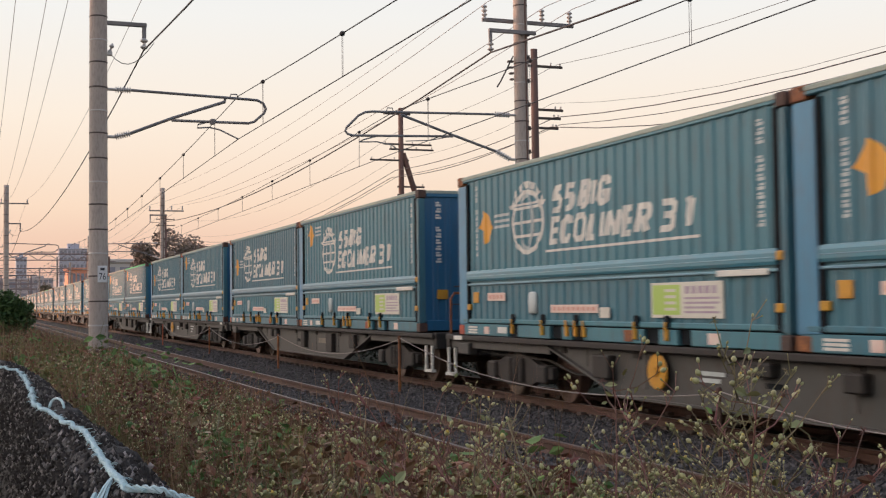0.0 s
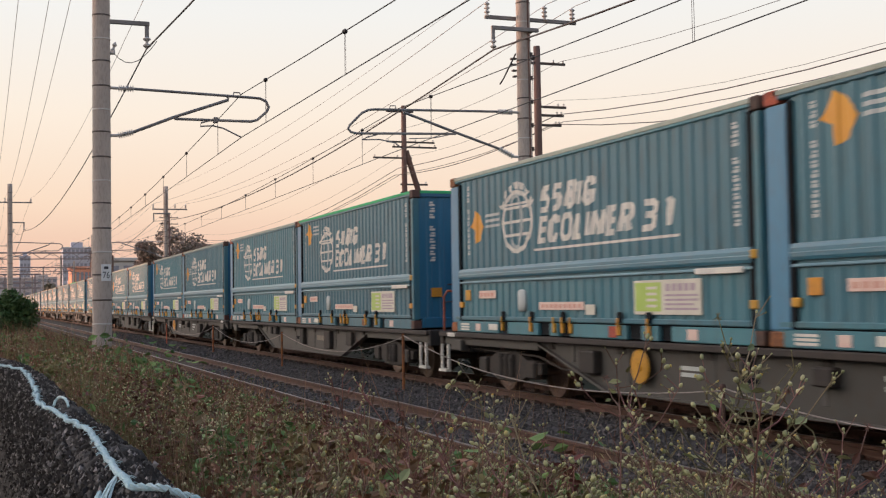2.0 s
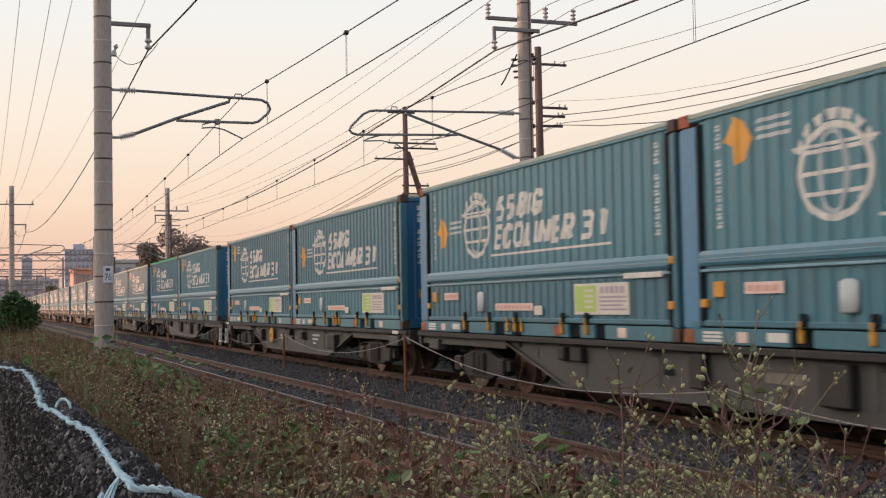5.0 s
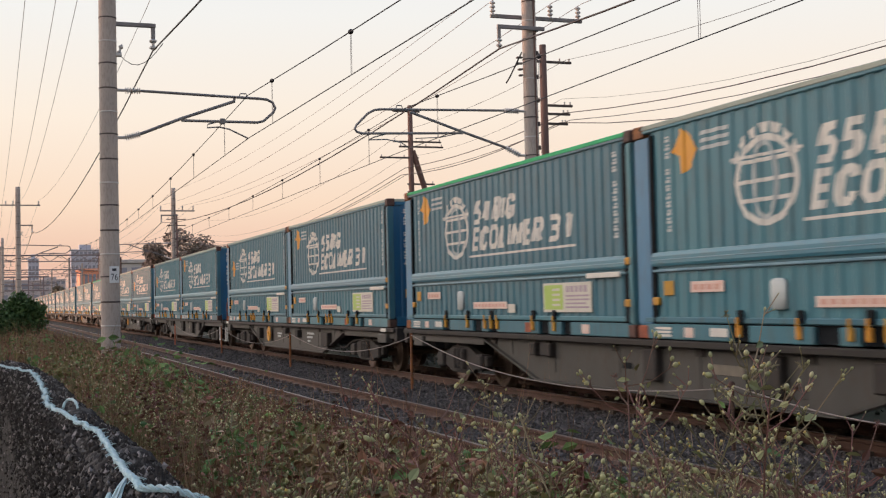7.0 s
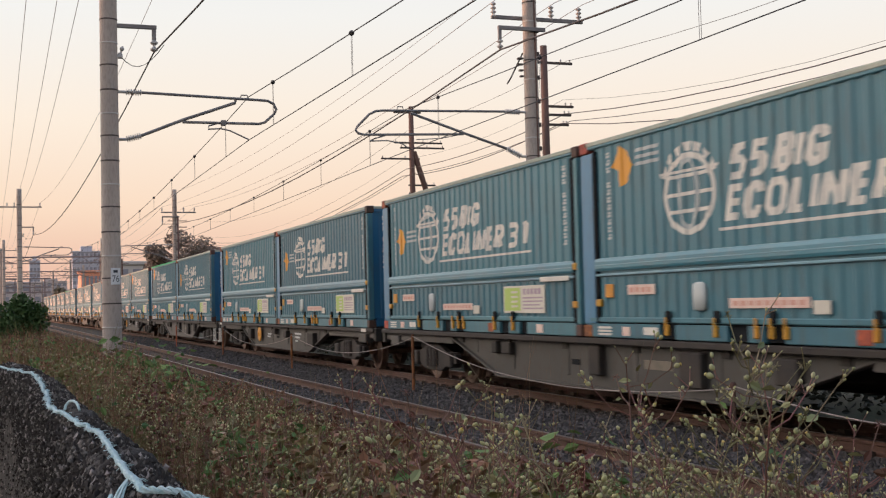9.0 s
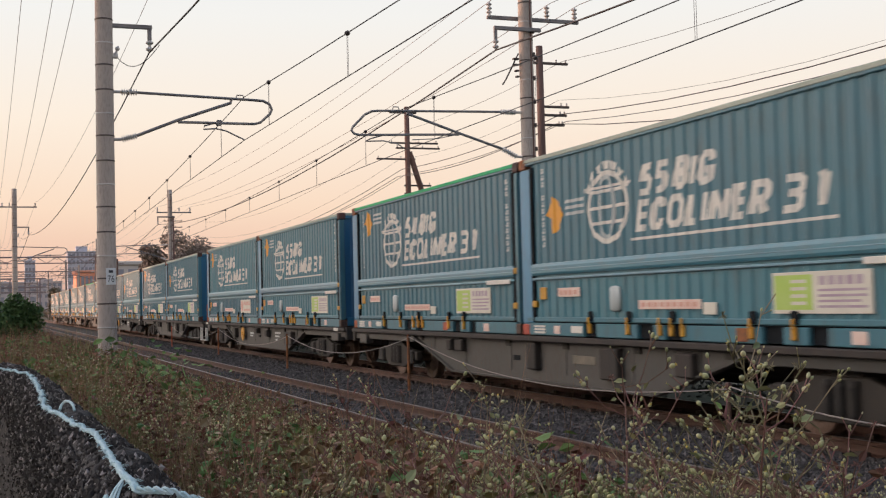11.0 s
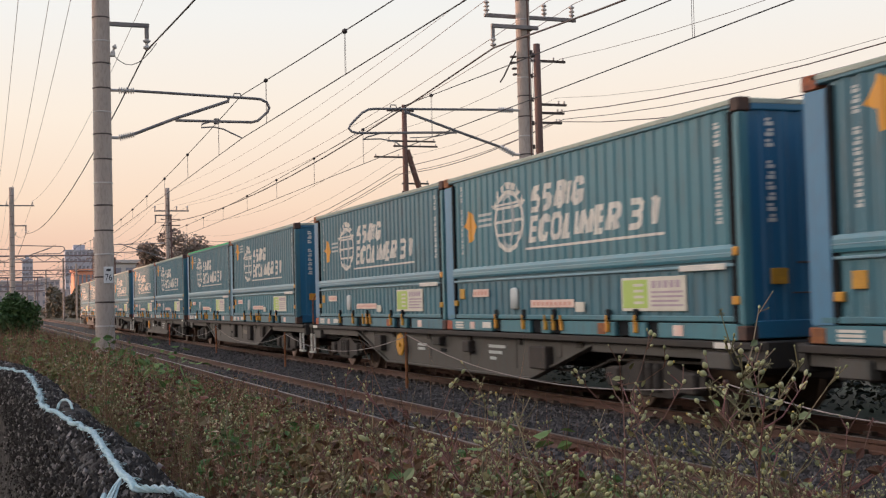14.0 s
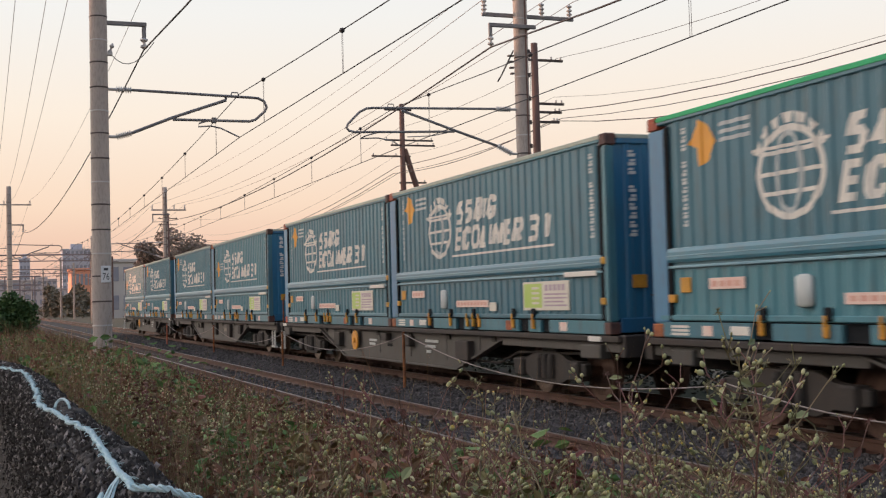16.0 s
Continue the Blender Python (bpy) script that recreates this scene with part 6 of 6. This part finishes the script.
wall_grains(34000, 0.0055, "wall_stone", 91, "dark coarse aggregate of the worn wall", 1.2)
wall_grains(9000, 0.0055, "grain_pale", 92, "pale lichened aggregate of the worn wall", 1.4)
build_wall()
build_rope()

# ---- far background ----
# distance haze is mixed into the haze_ facade colours and the window glass
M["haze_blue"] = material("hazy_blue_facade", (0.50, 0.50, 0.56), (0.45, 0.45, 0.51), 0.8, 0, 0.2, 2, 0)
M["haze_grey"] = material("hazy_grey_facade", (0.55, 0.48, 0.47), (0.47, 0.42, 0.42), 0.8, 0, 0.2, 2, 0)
M["facade_orange"] = material("orange_red_facade", (0.78, 0.34, 0.20), (0.72, 0.30, 0.18), 0.7, 0, 0.3, 2, 0)
M["facade_white"] = material("white_shed_cladding", (0.55, 0.52, 0.49), (0.47, 0.44, 0.42), 0.7, 0, 0.3, 3, 0)
M["glass_far"] = material("dim_window_glass", (0.26, 0.27, 0.32), (0.31, 0.31, 0.34), 0.25, 0, 1, 5, 0)
M["far_steel"] = material("far_dark_steel", (0.22, 0.17, 0.17), (0.26, 0.20, 0.20), 0.7, 0, 1, 5, 0)
M["hedge"] = leaf_material("far_hedge", (0.12, 0.11, 0.075), (0.14, 0.115, 0.08), 0.3)


def building(x, y, w, d, h, mat, floors, cols, label, roof=0.0):
    b = thing("building", label, "building", "far buildings", at=pose(x, y, -0.5))
    bm = bmesh.new()
    bbox(bm, -d / 2, d / 2, -w / 2, w / 2, 0, h, 0.15)
    wall = part("wall", bm, mat, b)
    bm = bmesh.new()
    bbox(bm, -d / 2 - 0.3, d / 2 + 0.3, -w / 2 - 0.3, w / 2 + 0.3, h, h + 0.6, 0.1)
    if roof:
        bbox(bm, -d / 4, d / 4, -w / 5, w / 5, h + 0.6, h + 0.6 + roof, 0.1)
    part("roof", bm, mat, b)
    base = None
    for f in range(floors):
        for c in range(cols):
            z, yy = h * (f + 0.35) / floors, -w / 2 + w * (c + 0.5) / cols
            if base is None:
                bm = bmesh.new()
                bbox(bm, -0.1, 0.12, -0.33 * w / cols, 0.33 * w / cols, 0, 0.5 * h / floors, 0.03)
                base = part("window", bm, "glass_far", b, "dim window")
                base.location = (d / 2, yy, z)
            else:
                again(base, b, pose(d / 2, yy, z))
    return b


# an added block out of view that casts shade, dressed as flats
def shade_block(x0, x1, y0, y1, h):
    b = thing("apartment_block", "long pale block of flats, unseen, added to cast shade", "building", "blocks of flats", at=pose((x0 + x1) / 2, y1, -0.5))
    w = (x1 - x0) / 2
    bm = bmesh.new()
    box(bm, -w, w, y0 - y1, 0, 0, h)
    part("wall", bm, "facade_white", b)
    bm = bmesh.new()
    box(bm, -w, w, y0 - y1 - 0.3, 0.3, h, h + 0.5)
    part("roof", bm, "haze_grey", b)
    bm = bmesh.new()
    bbox(bm, -0.8, 0.8, -0.1, 0.04, 0, 1.3, 0.02)
    base = part("window", bm, "glass_far", b, "dim window")
    n, f = int(2 * w / 5), max(1, int(h / 2.8))
    for i in range(n):
        for k in range(f):
            m = pose(-w + 2 * w * (i + 0.5) / n, 0, 1.0 + k * h / f)
            if i + k:
                again(base, b, m)
            else:
                base.matrix_basis = m


def at_bearing(deg, dist):
    a = radians(deg)
    return -dist * math.cos(a), dist * math.sin(a)


def background():
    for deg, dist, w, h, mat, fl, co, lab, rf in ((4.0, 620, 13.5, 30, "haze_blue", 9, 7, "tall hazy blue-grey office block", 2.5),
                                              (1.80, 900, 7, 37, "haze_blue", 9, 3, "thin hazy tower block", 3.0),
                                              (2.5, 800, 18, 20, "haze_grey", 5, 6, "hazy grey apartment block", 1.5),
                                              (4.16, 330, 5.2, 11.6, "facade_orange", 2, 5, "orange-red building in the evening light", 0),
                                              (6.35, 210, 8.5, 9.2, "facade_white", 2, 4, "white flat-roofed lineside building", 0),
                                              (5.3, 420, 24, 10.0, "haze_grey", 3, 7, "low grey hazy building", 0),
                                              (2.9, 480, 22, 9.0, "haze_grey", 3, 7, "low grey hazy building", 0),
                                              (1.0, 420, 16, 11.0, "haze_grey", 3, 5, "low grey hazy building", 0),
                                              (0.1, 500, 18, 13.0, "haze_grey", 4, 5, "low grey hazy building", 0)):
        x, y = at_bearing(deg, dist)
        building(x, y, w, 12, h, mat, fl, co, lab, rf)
    # unseen flats added to keep the low sun off the nearer stretch of line
    for x0, x1, h in ((-125, -105, 6.2), (-105, -60, 11.1), (-60, -15, 11.4), (-15, 45, 11.1)):
        shade_block(x0, x1, -68, -56, h)
    # a pipe or foot bridge on trestles across the yard
    g = thing("pipe_bridge", "dark steel truss bridge on thin legs", "bridge", at=pose(-255, 2.5, -0.4))
    bm = bmesh.new()
    for z in (5.6, 6.6, 8.3):
        bbox(bm, -0.3, 0.3, -16, 8.5, z, z + 0.28, 0.03)
    part("chord", bm, "far_steel", g)
    for i in range(9):
        bm = bmesh.new()
        y = -15 + 2.8 * i
        box(bm, -0.15, 0.15, y - 0.12, y + 0.12, 0, 8.4)
        part("leg", bm, "far_steel", g)
    # gantries and posts over the tracks far away
    for x, y0, y1, h in ((-146, 1.0, 14.0, 8.0), (-206, 0.5, 14, 8.2)):
        g = thing("signal_gantry", "thin steel gantry across both tracks", "gantry", "gantries", at=pose(x, 0, -0.3))
        bm = bmesh.new()
        tube(bm, [(0, y0, h), (0, y1, h)], 0.09, 6)
        tube(bm, [(0, y0, h - 0.7), (0, y1, h - 0.7)], 0.06, 6)
        for i in range(12):
            a = y0 + (y1 - y0) * i / 12
            tube(bm, [(0, a, h - 0.7 * (i % 2)), (0, a + (y1 - y0) / 12, h - 0.7 * ((i + 1) % 2))], 0.04, 5)
        part("beam", bm, "far_steel", g)
        for y in (y0, y1):
            part("post", tube(bmesh.new(), [(0, y, 0), (0, y, h + 1.0)], 0.16, 8), "concrete", g)
    for x, y, h in ((-175, 9.2, 9.5), (-190, 13.5, 9.5)):
        p = thing("distant_pole", "slim distant pole beside the line", "pole", "distant poles", at=pose(x, y + 5, -0.3))
        part("shaft", tube(bmesh.new(), [(0, 0, 0), (0, 0, h)], 0.16, 8), "pole_brown", p)
        bm = bmesh.new()
        bbox(bm, -0.06, 0.06, -1.0, 1.0, h - 0.8, h - 0.7, 0.01)
        part("cross_arm", bm, "far_steel", p)
    rng = np.random.default_rng(77)
    n = 26000
    x = rng.uniform(-560, -230, n)
    y = rng.uniform(-60, 95, n)
    z = rng.random(n) ** 0.8 * (2.4 + 1.6 * np.sin(x * 0.11) * np.sin(y * 0.17)) - 0.3
    keep = (y < -4) | (y > 14)
    leaves("far_scrub", np.c_[x, y, z][keep], 0.45, "hedge", 78, "hazy dark scrub and hedges far along the line", "scrub")
    n = 3500
    deg, dist = rng.uniform(2.6, 5.6, n), rng.uniform(255, 300, n)
    z = rng.random(n) * (5.6 + 1.2 * np.sin(deg * 5)) - 0.3
    leaves("far_scrub", np.c_[-dist * np.cos(np.radians(deg)), dist * np.sin(np.radians(deg)), z], 0.5, "hedge", 80, "hazy brown trees far along the line", "scrub")
    n = 9000
    x = rng.uniform(-230, -30, n)
    y = 17 + rng.random(n) * 6 + 0.02 * -x
    z = rng.random(n) * 1.7 - 0.3
    leaves("far_scrub", np.c_[x, y, z], 0.16, "hedge", 79, "dark hedge beyond the far track", "scrub")


background()


# ---- what moves ----


def run(t):
    """Metres run by the train, which slows a little."""
    return 19.9746 * t - 0.02835 * t ** 2 - 0.000689 * t ** 3


def motions():
    last = frame(16.0)
    halves = [0.5 * i for i in range(33)]
    for ob, x0, turn in WAGONS:
        walk(ob, [(t, pose(x0 + run(t), TRACKS[1], 0, 0, 0, turn)) for t in halves])
    for ob, x0 in BOXES:
        walk(ob, [(t, pose(x0 + run(t), TRACKS[1], 1.0)) for t in halves])
    # wheels roll with the train, a row for every frame
    rows = [((f - 1) / FPS, math.degrees(run((f - 1) / FPS) / 0.43)) for f in range(1, last + 1)]
    for ob, x0, turn in WAGONS:
        way = -1 if turn else 1
        for bogie in [c for c in ob.children if c.name.startswith("bogie")]:
            for ws in [c for c in bogie.children if c.name.startswith("wheelset")]:
                at = tuple(ws.location)
                walk(ws, [(t, pose(*at, 0, way * a, 0)) for t, a in rows])


motions()
